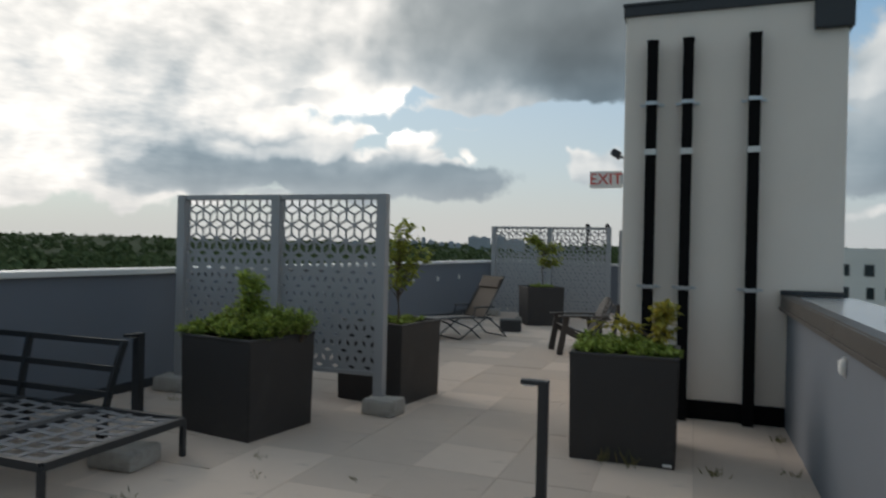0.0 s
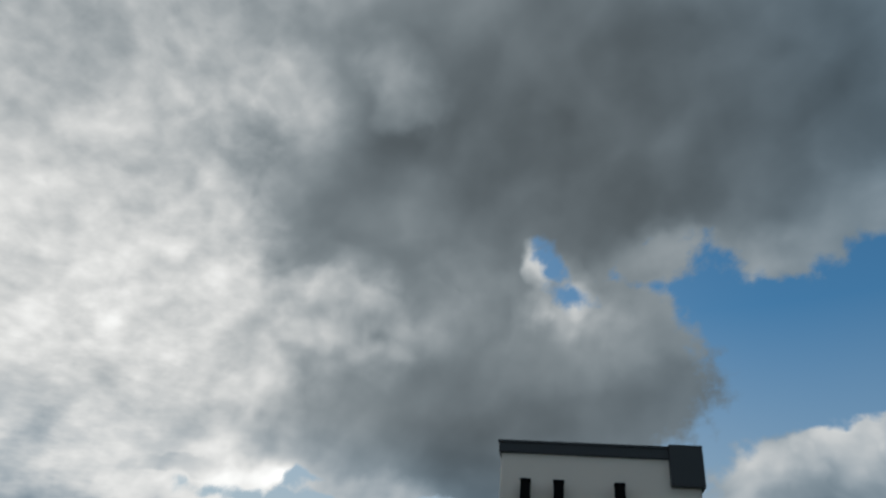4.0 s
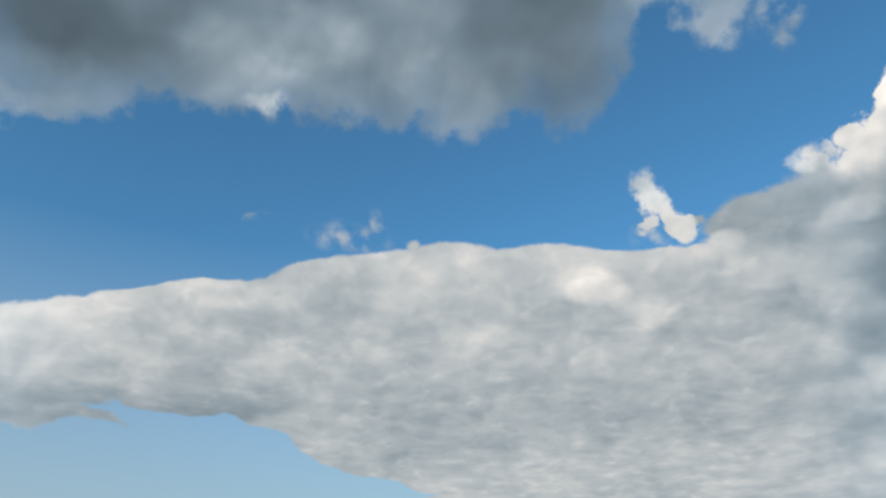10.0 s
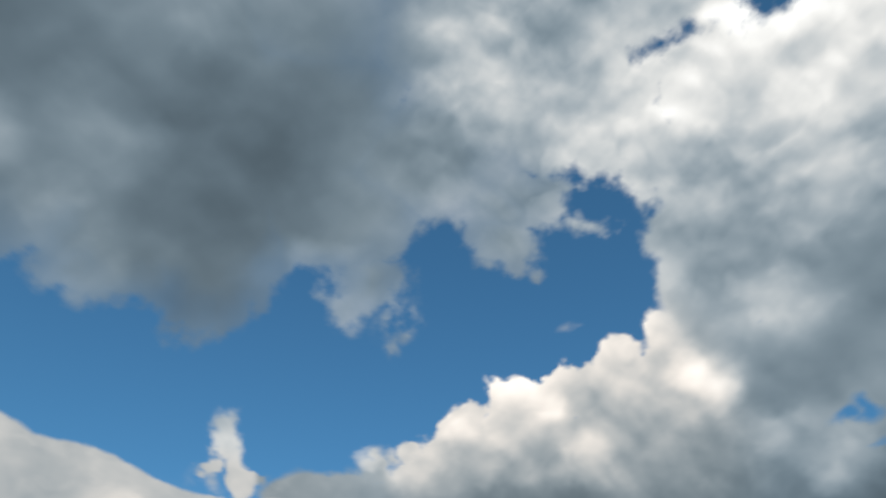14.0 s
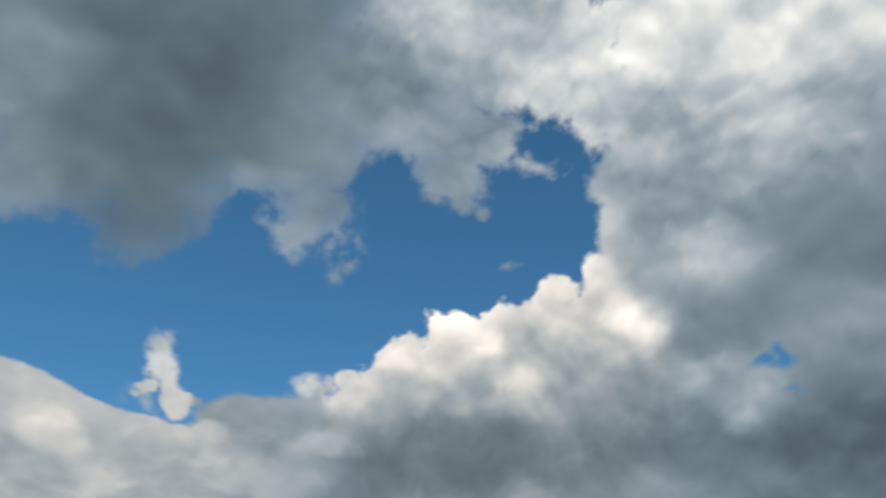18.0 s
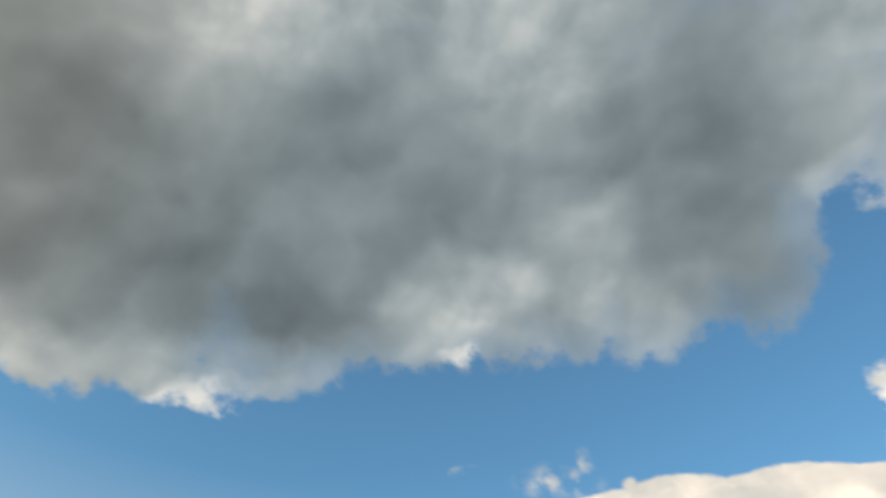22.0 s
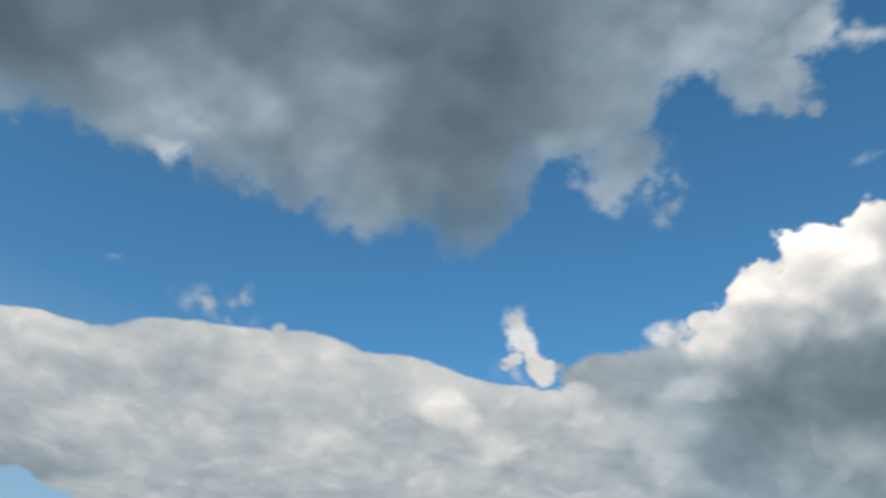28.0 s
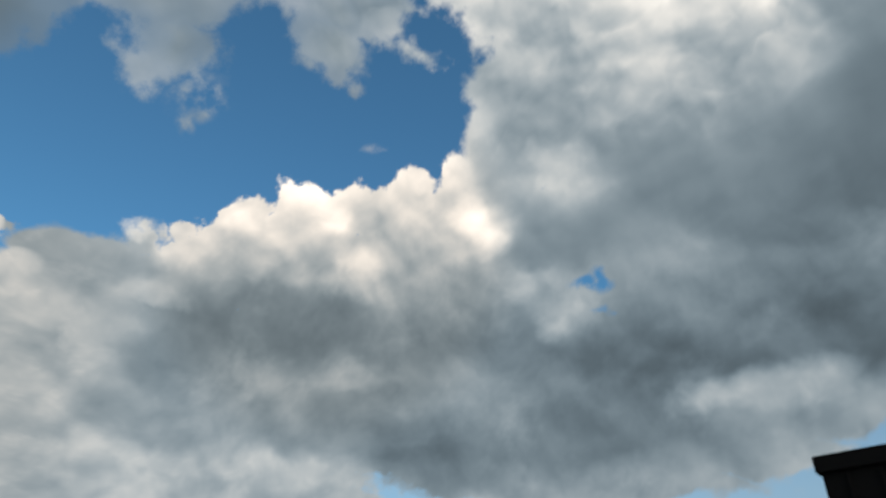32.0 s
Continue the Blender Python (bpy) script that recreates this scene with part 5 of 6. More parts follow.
def concrete_block(m, size=(0.42, 0.30, 0.16), label="rough weathered concrete block under a screen post"):
    b = one_box((-size[0] / 2, -size[1] / 2, 0), (size[0] / 2, size[1] / 2, size[2]), 0.03)
    bmesh.ops.subdivide_edges(b, edges=b.edges[:], cuts=2, use_grid_fill=True)
    for v in b.verts:
        v.co += Vector((noise.noise(v.co * 14), noise.noise(v.co * 14 + Vector((7, 3, 1))), noise.noise(v.co * 14 + Vector((2, 8, 5))) if v.co.z > 0.03 else 0)) * 0.014
    ob = part("concrete_block", b, CONCRETE, smooth=True)
    ob.matrix_world = m
    return tagged(ob, label, "concrete block", "concrete blocks")


concrete_block(pose(-2.475, 5.60, 0, 0, 0, -6), (0.32, 0.27, 0.15))
concrete_block(pose(-4.84, 5.60, 0, 0, 0, 4), (0.36, 0.27, 0.15))
concrete_block(pose(-3.7, 5.66, 0, 0, 0, 2), (0.3, 0.2, 0.12))
concrete_block(pose(-3.45, 3.56, 0, 0, 0, 5), (0.36, 0.32, 0.13), "weathered concrete block under the sofa frame")
concrete_block(pose(-0.635, 3.735, 0, 0, 0, 8), (0.20, 0.17, 0.10), "rough concrete footing of a path lamp")
concrete_block(pose(-4.2, 15.15, 0), (0.35, 0.25, 0.14))
concrete_block(pose(-3.2, 13.95, 0), (0.26, 0.18, 0.12), "pale concrete block in front of a planter")


# ---- path lamps ----
def path_lamp(m, footing=0.15, high=0.755, wide=0.028):
    ob = thing("path_lamp", "black metal path lamp with a flat overhanging head", "path lamp", m, group="path lamps")
    part("post", one_box((-wide, -wide, footing), (wide, wide, high), 0.004), DARK_METAL, ob)
    part("head", one_box((-0.10 - wide, -wide - 0.004, high - 0.023), (wide + 0.002, wide + 0.004, high + 0.002), 0.005), DARK_METAL, ob)
    part("lens", one_box((-0.115, -0.022, high - 0.033), (-0.045, 0.022, high - 0.024), 0.003), WHITE_PLASTIC, ob, "small opal lens")
    part("foot_plate", one_box((-0.06, -0.06, footing - 0.012), (0.06, 0.06, footing), 0.003), BLACK_METAL, ob)
    return ob


path_lamp(pose(-0.635, 3.755, 0), 0.10, 0.78)
path_lamp(pose(-4.38, 4.62, 0, 0, 0, 90), 0.013, 0.72, 0.036)


# ---- seats ----
def sofa_frame():
    """A bare sectional sofa frame: two seat frames with straps, and a raked back."""
    ob = thing("sofa_frame", "bare dark metal sectional sofa frame without cushions", "sofa", pose(-3.23, 3.86, 0))
    z = 0.25

    def seat(x0, x1, y0, y1):
        for a, b in (((x0, y0), (x1, y0)), ((x0, y1), (x1, y1)), ((x0, y0), (x0, y1)), ((x1, y0), (x1, y1))):
            part("rail", bar(bmesh.new(), (*a, z), (*b, z), 0.045, 0.05), DARK_METAL, ob)
        for x, y in ((x0, y0), (x1, y0), (x0, y1), (x1, y1)):
            part("leg", bar(bmesh.new(), (x, y, 0), (x, y, z), 0.035), DARK_METAL, ob)
        n = 8
        for i in range(n):
            y = y0 + (y1 - y0) * (i + 0.5) / n
            b = bmesh.new()
            pts = [(x0 + (x1 - x0) * j / 8, y, z + 0.02 - 0.02 * math.sin(math.pi * j / 8)) for j in range(9)]
            ribbon(b, pts, (0, 1, 0), 0.055, 0.004)
            part("strap", b, STRAP, ob, "grey webbing strap")
        for i in range(4):
            x = x0 + (x1 - x0) * (i + 0.5) / 4
            part("strap", box(bmesh.new(), (x - 0.026, y0, z + 0.006), (x + 0.026, y1, z + 0.010)), STRAP, ob)

    seat(-0.72, 0.0, -1.12, 0.0)
    seat(-1.52, -0.77, -1.12, 0.0)
    seat(-2.32, -1.57, -1.12, 0.0)
    # raked back with three rails and curved posts
    def rake(h):
        return 0.02 + 0.08 * ((h - 0.2) / 0.55) ** 1.6

    for x in (-0.75, -1.62, -2.30):
        b = bmesh.new()
        hs = [0.0, 0.22, 0.32, 0.42, 0.52, 0.62, 0.70, 0.76]
        pts = [Vector((x + (0.10 * max(0, h - 0.2) / 0.55 if x > -1 else 0), rake(max(h, 0.2)), h)) for h in hs]
        ribbon(b, pts, (1, 0, 0), 0.03, 0.05)
        part("back_post", b, DARK_METAL, ob)
    for h in (0.36, 0.55, 0.745):
        part("back_rail", bar(bmesh.new(), (-0.72 + 0.1 * (h - 0.2) / 0.55, rake(h), h), (-2.34, rake(h), h), 0.022, 0.045), DARK_METAL, ob)
    return ob


sofa_frame()


def lounge_chair():
    """A folding sling lounger, back raised, on crossed legs."""
    ob = thing("lounge_chair", "tan sling lounge chair with a raised back and dark crossed legs", "lounge chair", pose(-3.5, 11.2, 0, 0, 0, 54))
    s = 0.29
    for y in (-s, s):
        part("seat_rail", tube(bmesh.new(), [(-0.95, y, 0.36), (-0.45, y, 0.37), (0.05, y, 0.36), (0.3, y, 0.33)], 0.014), DARK_METAL, ob)
        part("back_rail", tube(bmesh.new(), [(0.12, y, 0.34), (0.30, y, 0.64), (0.47, y, 0.90), (0.55, y, 1.06)], 0.014), DARK_METAL, ob)
        part("leg", tube(bmesh.new(), [(-0.62, y * 1.06, 0.36), (-0.2, y * 1.06, 0.2), (0.05, y * 1.06, 0.0)], 0.013), DARK_METAL, ob)
        part("leg", tube(bmesh.new(), [(0.25, y * 1.1, 0.42), (-0.1, y * 1.1, 0.2), (-0.40, y * 1.1, 0.0)], 0.013), DARK_METAL, ob)
        part("leg", tube(bmesh.new(), [(0.2, y, 0.36), (0.45, y, 0.18), (0.62, y, 0.0)], 0.013), DARK_METAL, ob)
        part("armrest", one_box((-0.08, y - 0.03, 0.52), (0.34, y + 0.03, 0.545), 0.01), DARK_METAL, ob)
        part("arm_strut", tube(bmesh.new(), [(-0.05, y, 0.525), (-0.1, y, 0.36)], 0.01), DARK_METAL, ob)
    part("foot_bar", tube(bmesh.new(), [(0.62, -s, 0.012), (0.62, s, 0.012)], 0.013), DARK_METAL, ob)
    part("foot_bar", tube(bmesh.new(), [(-0.40, -s * 1.1, 0.012), (-0.40, s * 1.1, 0.012)], 0.013), DARK_METAL, ob)

    def sling(points, name, label, cloth):
        b = bmesh.new()
        left = [b.verts.new((x, -s, z)) for x, z in points] + [b.verts.new((x, -s, z - 0.006)) for x, z in points[::-1]]
        right = [b.verts.new((v.co.x, s, v.co.z)) for v in left]
        n = len(left)
        for i in range(n):
            b.faces.new((left[i], left[(i + 1) % n], right[(i + 1) % n], right[i]))
        part(name, b, cloth, ob, label)

    sling([(-0.94, 0.37), (-0.6, 0.355), (-0.3, 0.35), (0.0, 0.35), (0.2, 0.335)], "seat", "pale mesh sling seat", PALE_FABRIC)
    sling([(0.14, 0.36), (0.29, 0.60), (0.46, 0.87), (0.54, 1.05)], "back", "tan mesh sling back", MESH_FABRIC)
    part("head_pad", one_box((-0.03, -s + 0.02, -0.09), (0.03, s - 0.02, 0.09), 0.02, pose(0.475, 0, 0.93, 0, 26, 0)), MESH_FABRIC, ob, "tan head pad")
    return ob


lounge_chair()


def slat_chair(m):
    """A low slatted garden chair with wide arms and a fanned back."""
    ob = thing("garden_chair", "dark brown slatted garden chair with wide flat arms", "garden chair", m, group="garden chairs")
    for y in (-0.27, 0.27):
        part("front_leg", bar(bmesh.new(), (-0.34, y, 0), (-0.24, y, 0.55), 0.03, 0.09), WOOD, ob)
        part("back_leg", bar(bmesh.new(), (-0.24, y, 0.36), (0.42, y, 0.03), 0.03, 0.09), WOOD, ob)
        part("back_leg", bar(bmesh.new(), (0.30, y, 0.0), (0.24, y, 0.52), 0.03, 0.07), WOOD, ob)
        part("arm", one_box((-0.36, y - 0.06, 0.55), (0.38, y + 0.06, 0.575), 0.008), WOOD, ob)
    for i in range(6):
        f = i / 5
        part("seat_slat", one_box((-0.04, -0.26, -0.011), (0.04, 0.26, 0.011), 0.004, pose(-0.22 + 0.46 * f, 0, 0.40 - 0.16 * f, 0, 18, 0)), WOOD, ob)
    for i in range(7):
        y = (i - 3) * 0.082
        part("back_slat", bar(bmesh.new(), (0.20, y * 0.85, 0.26), (0.46, y * 1.12, 0.84 - 0.012 * (i - 3) ** 2), 0.07, 0.02), WOOD, ob)
    part("back_brace", bar(bmesh.new(), (0.33, -0.3, 0.53), (0.33, 0.3, 0.53), 0.03, 0.07), WOOD, ob)
    return ob


slat_chair(pose(-1.47, 10.3, 0, 0, 0, 24))
slat_chair(pose(-0.75, 12.6, 0, 0, 0, 40))
cushion = tagged(part("small_crate", one_box((-0.2, -0.16, 0.0), (0.2, 0.16, 0.22), 0.02), DARK_METAL), "small dark crate on the pavers behind the lounger", "crate")
cushion.matrix_world = pose(-3.05, 12.4, 0, 0, 0, 15)

for x, y in ((-2.12, 15.6), (-1.68, 15.6)):
    ob = thing("torch_post", "slim black garden torch post behind the far screen", "torch post", pose(x, y, 0), group="torch posts")
    part("post", tube(bmesh.new(), [(0, 0, 0), (0, 0, 1.95)], 0.028), BLACK_METAL, ob)
    part("head", tube(bmesh.new(), [(0, 0, 1.95), (0, 0, 1.97), (0, 0, 2.12), (0, 0, 2.16)], [0.03, 0.045, 0.05, 0.02], 12), BLACK_METAL, ob)
    part("base", tube(bmesh.new(), [(0, 0, 0), (0, 0, 0.02), (0, 0, 0.04)], [0.12, 0.12, 0.04], 16), BLACK_METAL, ob)

# ---- weeds in the joints ----
rng = random.Random(31)
verts, faces = [], []
for cx, cy, n, h in ((0.30, 4.95, 22, 0.13), (0.84, 6.1, 20, 0.10), (0.80, 5.2, 12, 0.08), (0.85, 4.6, 12, 0.09), (0.7, 4.35, 8, 0.10), (-0.25, 4.93, 14, 0.22), (-0.45, 4.93, 10, 0.2), (-0.57, 3.65, 20, 0.20), (-0.76, 3.72, 16, 0.14),
                     (-2.5, 3.7, 8, 0.07), (-2.75, 4.05, 8, 0.06), (-3.0, 3.05, 12, 0.10), (-0.1, 4.25, 12, 0.04), (0.05, 4.22, 10, 0.04), (-1.9, 3.9, 6, 0.05), (-4.5, 5.2, 12, 0.12)):
    for _ in range(n):
        p = Vector((cx + rng.gauss(0, 0.035), cy + rng.gauss(0, 0.03), -0.004))
        leaf(verts, faces, p, Vector((rng.gauss(0, 0.45), rng.gauss(0, 0.45), 1)).normalized(), Vector((0, 1, 0)), h * rng.uniform(0.3, 0.8), 0.007)
tagged(raw("weeds", verts, faces, DRY_GRASS), "thin dry weeds sprouting from the paver joints", "weeds", kind="stuff")

# ---- the neighbouring roof ----
roof = tagged(part("roof_east", one_box((1.40, -14.0, -0.1), (2.55, 11.2, 0.30), 0.01), MEMBRANE), "white membrane roof beyond the parapet", "flat roof", kind="structure")
part("seam", one_box((1.402, 7.0, 0.301), (2.54, 7.05, 0.315), 0.004), STEEL, roof, "grey welded seam strip")
part("edge_trim", one_box((2.552, -14.0, 0.0), (2.60, 11.25, 0.34), 0.006), WHITE_METAL, roof)
# dark cladding coloured black all over, so its backlit shade is in the colour
penthouse = thing("lift_penthouse", "dark metal-clad lift penthouse, its backlit shade coloured black, closing the deck", "penthouse", kind="structure")
part("body", one_box((-6.0, -12.5, -0.1), (2.46, -7.95, 3.70), 0.01), BLACK_METAL, penthouse)
part("roof_edge", one_box((-6.05, -12.55, 3.70), (2.50, -7.90, 3.87), 0.01), BLACK_METAL, penthouse)
for i in range(28):
    part("cladding_rib", one_box((-5.9 + i * 0.3, -7.95, 0.0), (-5.87 + i * 0.3, -7.925, 3.69), 0.003), BLACK_METAL, penthouse)
host = tagged(part("building_below", one_box((-6.3, -14.0, -26.0), (2.6, 17.9, -0.301), 0), RENDER_WHITE), "white-rendered building that carries the roof deck", "building", kind="structure")

# ---- the land round about ----
LAND = -24.0
b = bmesh.new()
rings = []
for r in (0.01, 60, 150, 400, 900, 1800, 3000, 4600):
    ring = []
    for j in range(72):
        a = 2 * math.pi * j / 72
        ring.append(b.verts.new((r * math.sin(a), r * math.cos(a), LAND + (max(0, r - 900) / 3700) * (63 + 8 * math.sin(a * 3 + 1)))))
    rings.append(ring)
for p, q in zip(rings, rings[1:]):
    for j in range(72):
        b.faces.new((p[j], p[(j + 1) % 72], q[(j + 1) % 72], q[j]))
tagged(part("ground", b, EARTH, smooth=True), "green wooded land stretching to the horizon", "ground", kind="structure")


def land_height(x, y):
    r, a = math.hypot(x, y), math.atan2(x, y)
    return LAND + (max(0, r - 900) / 3700) * (63 + 8 * math.sin(a * 3 + 1))


def crowns(name, label, count, near, far, az0, az1, size, seed, keep=None):
    """Tree crowns as lumps of many leafy facets, closely packed."""
    rng = np.random.default_rng(seed)
    vs, n = [], 0
    for i in range(count):
        r = near * (far / near) ** rng.random()
        a = radians(rng.uniform(az0, az1))
        x, y = r * math.sin(a), r * math.cos(a)
        if keep and not keep(x, y):
            continue
        s = size * rng.uniform(0.7, 1.3) * (1 + r / 6000)
        m = 150 if r < 200 else 64
        d = rng.normal(0, 1, (m, 3))
        d /= np.linalg.norm(d, axis=1)[:, None]
        d[:, 2] = np.abs(d[:, 2]) * 1.1 - 0.25
        lump = 1 + 0.22 * np.sin(d[:, :1] * 4 + i) * np.cos(d[:, 1:2] * 5 + i * 2)
        c = d * lump * s * rng.uniform(0.8, 1.05, (m, 1)) + np.array([x, y, land_height(x, y) + s * 1.1 + rng.uniform(0, 3.0)])
        q = s * (0.26 if r < 200 else 0.40)
        u = rng.normal(0, 1, (m, 3))
        u /= np.linalg.norm(u, axis=1)[:, None]
        w = np.cross(d + rng.normal(0, 0.5, (m, 3)), u)
        w /= np.linalg.norm(w, axis=1)[:, None]
        k = q * rng.uniform(0.6, 1.2, (m, 1))
        vs.append(np.stack([c + u * k, c + w * k * 0.7, c - u * k * 0.8, c - w * k * 0.75], 1).reshape(-1, 3))
        n += m
    vs, fs = np.concatenate(vs), np.arange(n * 4).reshape(-1, 4)
    me = bpy.data.meshes.new(name)
    me.from_pydata(vs.tolist(), [], fs.tolist())
    me.materials.append(CANOPY)
    return tagged(new(name, me), label, "woods", kind="stuff")


def free_of_houses(x, y):
    a = math.degrees(math.atan2(x, y))
    r = math.hypot(x, y)
    return not (5 < a < 19.5 and r < 190) and not (14 < a < 21 and 240 < r < 420)


crowns("woods", "dense dark green tree crowns seen from above", 3600, 55, 3800, -80, -14, 5.0, 41)
crowns("woods", "dense dark green tree crowns beyond the houses", 3000, 60, 3800, -14, 50, 5.0, 43, free_of_houses)


def tree(x, y, top, wide, seed):
    """A tall tree below the roof: tapered trunk, limbs, and a crown of leafy clumps with gaps."""
    rng = random.Random(seed)
    ob = thing("tree", "tall leafy green tree rising below the roof edge", "tree", pose(x, y, LAND), group="trees beside the building")
    high = top - LAND
    wood = bmesh.new()
    tube(wood, [(0, 0, 0), (0.3, 0.1, high * 0.4), (0.1, -0.2, high * 0.8)], [0.45, 0.3, 0.1], 9)
    verts, faces = [], []
    for _ in range(46):
        d = rnd_dir(rng)
        c = Vector((d.x * wide, d.y * wide, high * 0.66 + d.z * high * 0.33)) * 1.0
        c = Vector((c.x * rng.uniform(0.5, 1), c.y * rng.uniform(0.5, 1), c.z))
        tube(wood, [(0.2, 0, high * rng.uniform(0.35, 0.6)), tuple(c)], [0.12, 0.03], 5)
        r = wide * rng.uniform(0.2, 0.34)
        for _ in range(70):
            p = c + rnd_dir(rng) * r * rng.uniform(0.5, 1.05)
            leaf(verts, faces, p, rnd_dir(rng), Vector((0, 0, 1)), rng.uniform(0.3, 0.7), rng.uniform(0.25, 0.45))
    part("trunk", wood, BARK, ob)
    raw("crown", verts, faces, SUNNY_CANOPY, ob)
    return ob


for i, (az, r, top, wide) in enumerate(((19.5, 84, -2.6, 5.5), (23.0, 74, -1.8, 6.0), (27.5, 66, -2.2, 5.5), (17.6, 150, -5.0, 6.0), (21.5, 120, -4.0, 6.0), (-44, 110, -5.5, 6.0), (-38.5, 140, -6.0, 6.5), (-50, 95, -6.0, 5.5))):
    tree(r * math.sin(radians(az)), r * math.cos(radians(az)), top, wide, 70 + i)

# ---- far buildings ----
def apartment_block():
    """White stepped flats: each storey ends a bay sooner than the one below."""
    ob = thing("apartment_building", "white stepped apartment building with dark square windows", "apartment building", pose(17.5, 98.0, 0, 0, 0, -10))
    bay, storey, top = 3.0, 2.85, 1.35
    for s in range(9):
        z1 = top - storey * s
        z0 = z1 - storey
        x1 = 7.4 + bay * s * 0.98
        part("storey_wall", one_box((-14, 0, z0), (x1, 12, z1 - 0.003), 0.03), RENDER_WHITE, ob)
        part("parapet_band", one_box((x1 - bay * 0.98 - 0.05 if s else -14.05, -0.06, z1 - 0.25), (x1 + 0.06, 12.06, z1 + 0.12 if s else z1 + 1.4), 0.03), RENDER_WHITE, ob)
        if s:
            part("balcony_rail", one_box((x1 - bay * 0.95, 0.05, z1 + 0.12), (x1 - 0.05, 0.10, z1 + 1.0), 0.01), GLASS_DARK, ob, "dark glass balcony rail")
        if s > 6:
            continue
        x = x1 - 1.9
        i = 0
        while x > -13:
            wide = (0.8, 1.0, 1.3)[(i + s) % 3]
            w = part("window", one_box((x - wide / 2 - 0.08, -0.05, z0 + 0.72), (x + wide / 2 + 0.08, -0.002, z0 + 2.28), 0.02), FAR_WALL, ob)
            part("pane", one_box((x - wide / 2, -0.075, z0 + 0.8), (x + wide / 2, -0.052, z0 + 2.2), 0), GLASS_DARK, w)
            x -= 2.3 + 0.5 * ((i + s) % 2)
            i += 1
    return ob


apartment_block()


def far_house(m, w, d, h):
    ob = thing("house", "brick house with a red-brown pitched roof among trees", "house", m, group="houses among the trees")
    part("wall", one_box((-w / 2, -d / 2, 0), (w / 2, d / 2, h), 0.05), FAR_WALL, ob)
    b = bmesh.new()
    v = [b.verts.new(c) for c in ((-w / 2 - 0.4, -d / 2 - 0.4, h), (w / 2 + 0.4, -d / 2 - 0.4, h), (w / 2 + 0.4, d / 2 + 0.4, h), (-w / 2 - 0.4, d / 2 + 0.4, h), (-w / 2 + 1, 0, h + 3.2), (w / 2 - 1, 0, h + 3.2))]
    for f in ((0, 1, 5, 4), (2, 3, 4, 5), (1, 2, 5), (3, 0, 4), (3, 2, 1, 0)):
        b.faces.new([v[i] for i in f])
    part("roof", b, BRICK_RED, ob)
    for i in range(3):
        part("window", one_box((-w / 2 + w * (i + 0.5) / 3 - 0.7, -d / 2 - 0.06, h * 0.45), (-w / 2 + w * (i + 0.5) / 3 + 0.7, -d / 2 - 0.01, h * 0.45 + 1.6), 0), GLASS_DARK, ob)
    return ob


rng = random.Random(51)
for i in range(16):
    a, r = radians(rng.uniform(14.5, 21)), rng.uniform(250, 410)
    far_house(pose(r * math.sin(a), r * math.cos(a), LAND + 4, 0, 0, rng.uniform(-40, 40)), rng.uniform(12, 20), 9, rng.uniform(9, 14))


def high_rise(az, r, wide, top):
    """A far tower block, mostly sunk behind the trees."""
    a = radians(az)
    x, y = r * math.sin(a), r * math.cos(a)
    ob = thing("high_rise", "hazy grey tower block on the horizon", "tower block", pose(x, y, 0, 0, 0, -az), group="tower blocks on the skyline")
    base = land_height(x, y) - 1
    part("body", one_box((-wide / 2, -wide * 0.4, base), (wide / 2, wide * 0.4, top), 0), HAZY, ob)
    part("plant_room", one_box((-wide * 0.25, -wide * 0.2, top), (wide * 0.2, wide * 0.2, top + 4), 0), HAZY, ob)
    return ob


for az, wide, top in ((-27.5, 24, 24), (-25.4, 20, 30), (-24.6, 22, 36), (-23.6, 18, 40), (-22.6, 26, 31), (-21.8, 16, 44), (-21.2, 24, 34), (-20.3, 20, 26), (-19.5, 24, 30), (-18.9, 22, 24)):
    high_rise(az, 2700, wide, top)
for az, wide, top in ((-17.6, 34, 42), (-16.7, 40, 40), (-15.4, 30, 46), (-14.2, 60, 34), (-12.4, 40, 30), (16.2, 16, 26)):
    high_rise(az, 2200, wide, top)

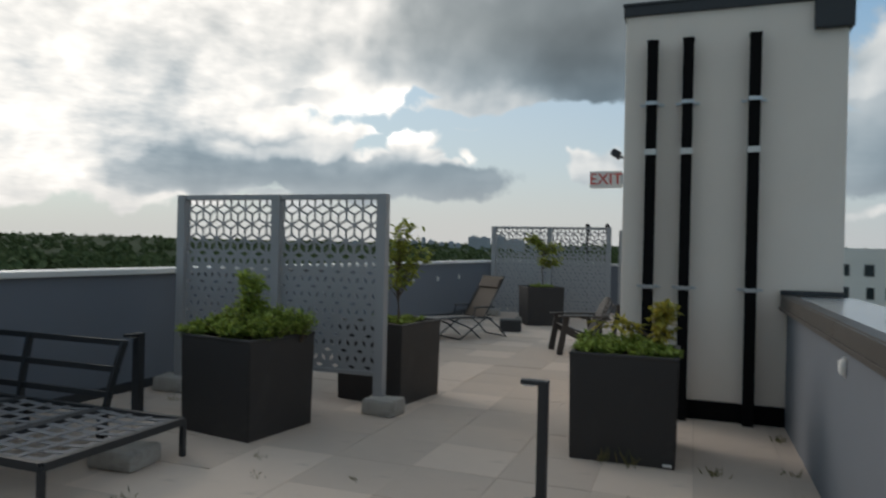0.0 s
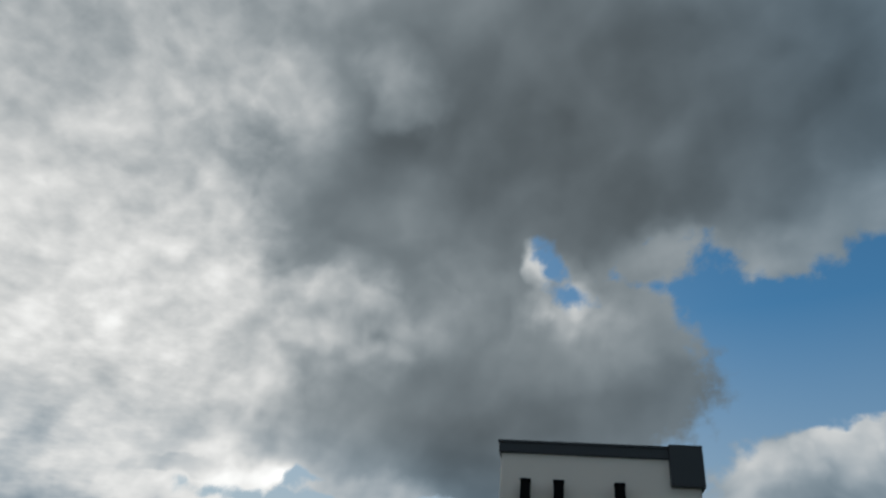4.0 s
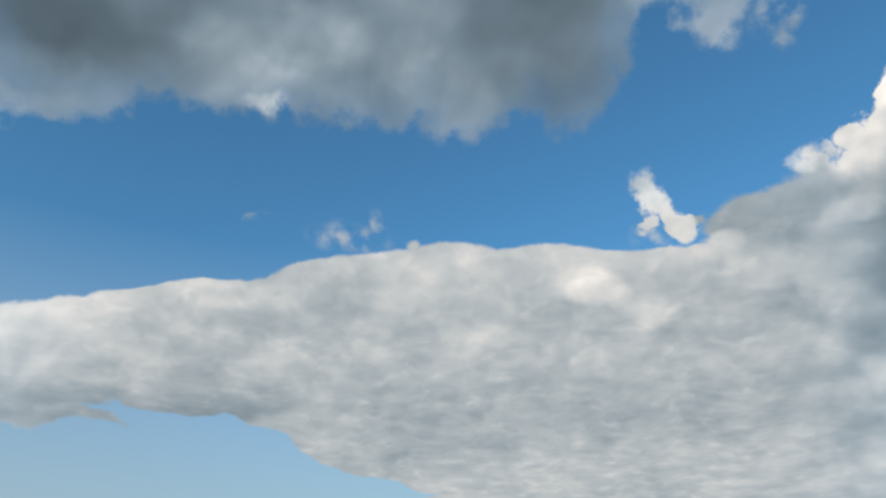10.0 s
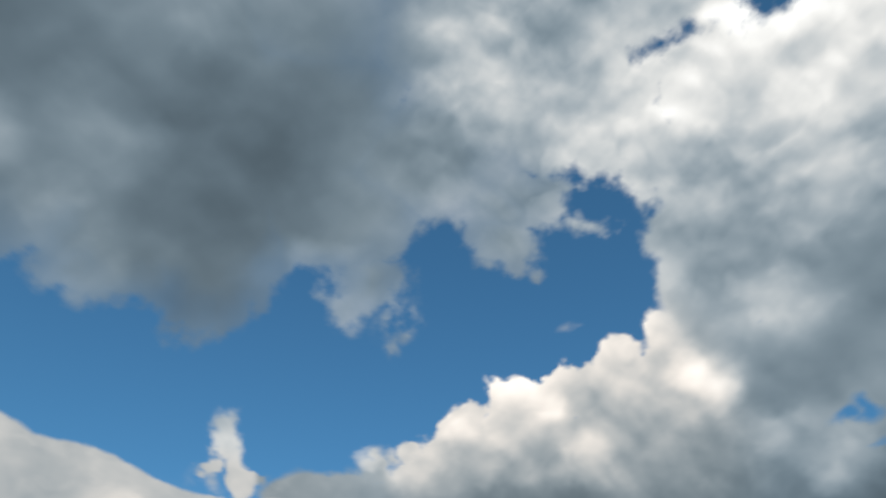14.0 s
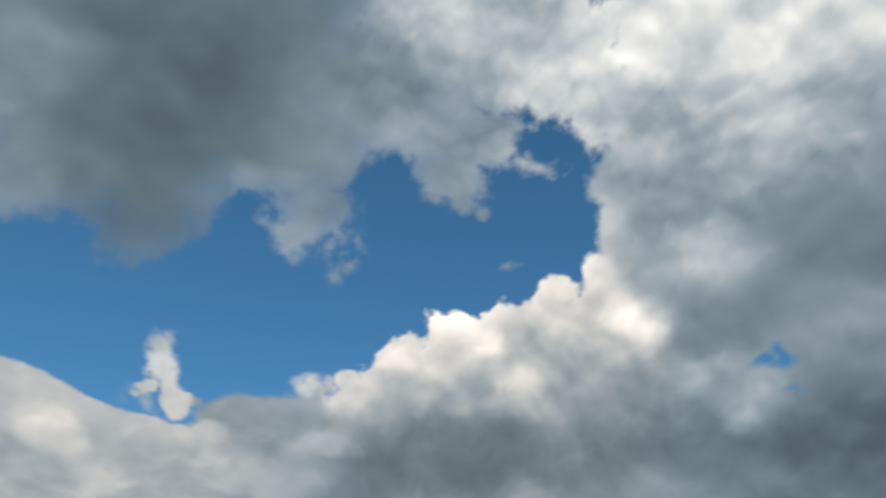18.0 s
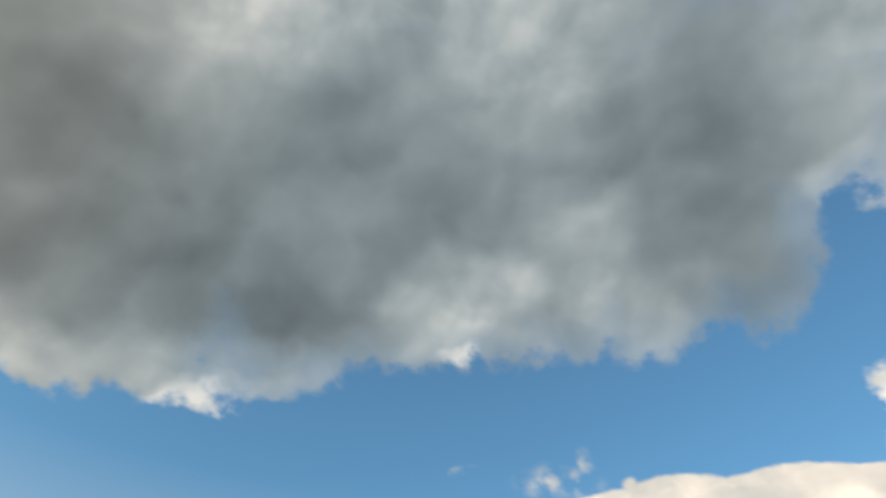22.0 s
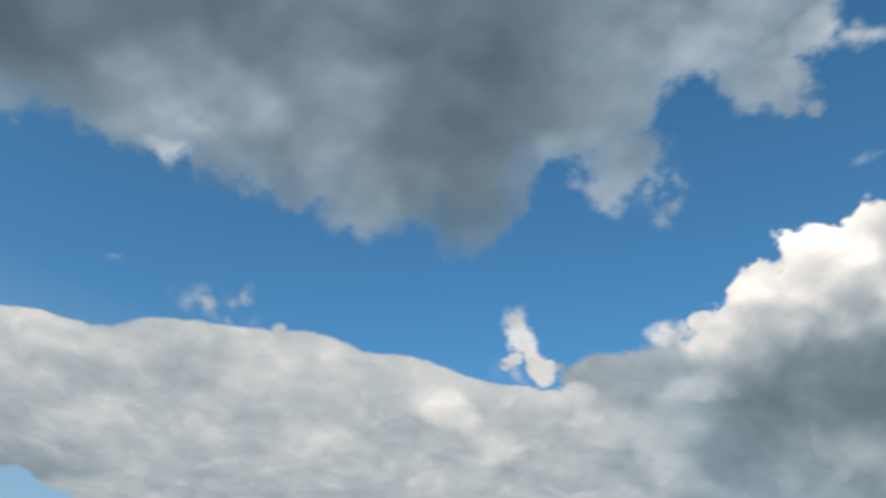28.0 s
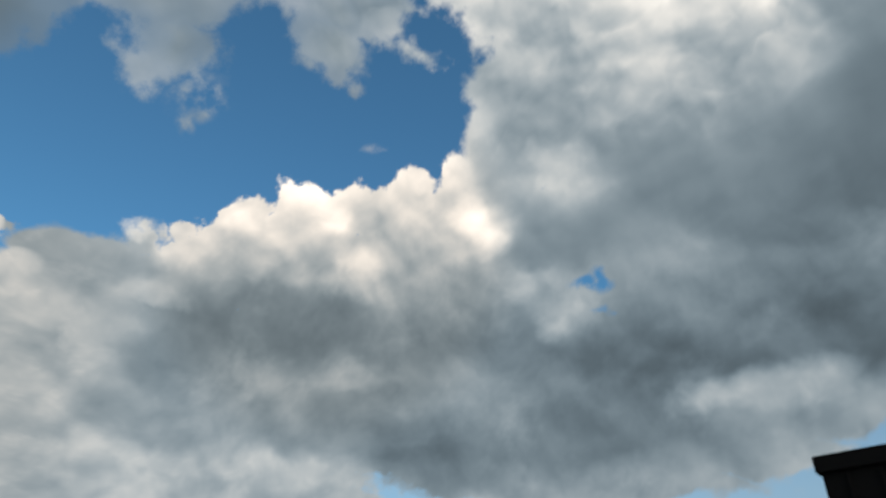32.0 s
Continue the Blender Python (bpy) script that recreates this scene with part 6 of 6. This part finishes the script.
def domed_tower(az, r, top):
    """A far public building with a small dome."""
    a = radians(az)
    x, y = r * math.sin(a), r * math.cos(a)
    ob = thing("domed_building", "pale hall with a small dark dome on the horizon", "building", pose(x, y, 0, 0, 0, -az))
    base = land_height(x, y) - 1
    part("hall", one_box((-22, -8, base), (20, 8, top - 14), 0), FAR_WALL, ob)
    part("drum", tube(bmesh.new(), [(4, 0, top - 14), (4, 0, top - 8)], 5.0, 16), FAR_WALL, ob)
    # dome and lantern take the tower blocks' colour with haze in it
    part("dome", tube(bmesh.new(), [(4, 0, top - 8 + 5.2 * math.sin(j * 0.26)) for j in range(7)], [5.4 * math.cos(j * 0.26) + 0.05 for j in range(7)], 16), HAZY, ob, "haze-grey dome")
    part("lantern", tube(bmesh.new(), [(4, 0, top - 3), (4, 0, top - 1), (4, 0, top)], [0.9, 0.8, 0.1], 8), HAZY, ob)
    return ob


domed_tower(20.6, 1400, 21.0)

# ---- pavers, nearest to the camera as single slabs ----
b = one_box((0.001, 0.001, -0.04), (0.609, 0.609, 0.0), 0.002)
slab = mesh_of(b, "paver", PAVER)
rng = random.Random(61)
more_v, more_f = [], []
for i in range(-10, 3):
    for j in range(-14, 29):
        x, y = -0.44 + i * 0.61, 4.33 + j * 0.61
        if x + 0.61 < left_wall_x(y) or x > DECK_R or y < DECK_S - 0.6 or y > DECK_N:
            continue
        if x > TX0 and TOWER_Y - 0.3 < y < 9.3 and x < TX1:
            if y > TOWER_Y:
                continue
        if 0.5 < y < 14.4 and x > -5.3 and x + 0.61 < DECK_R + 0.3:
            shared("paver", slab, floor, pose(x, y, rng.uniform(-0.002, 0.002), rng.uniform(-0.12, 0.12), rng.uniform(-0.12, 0.12), rng.uniform(-0.1, 0.1)))
        else:
            n = len(more_v)
            for z in (-0.04, -0.001):
                more_v += [(x + 0.001, y + 0.001, z), (x + 0.609, y + 0.001, z), (x + 0.609, y + 0.609, z), (x + 0.001, y + 0.609, z)]
            more_f += [(n + 4, n + 5, n + 6, n + 7), (n, n + 1, n + 5, n + 4), (n + 1, n + 2, n + 6, n + 5), (n + 2, n + 3, n + 7, n + 6), (n + 3, n, n + 4, n + 7)]
tagged(raw("paver_field", more_v, more_f, PAVER, floor), kind="stuff")
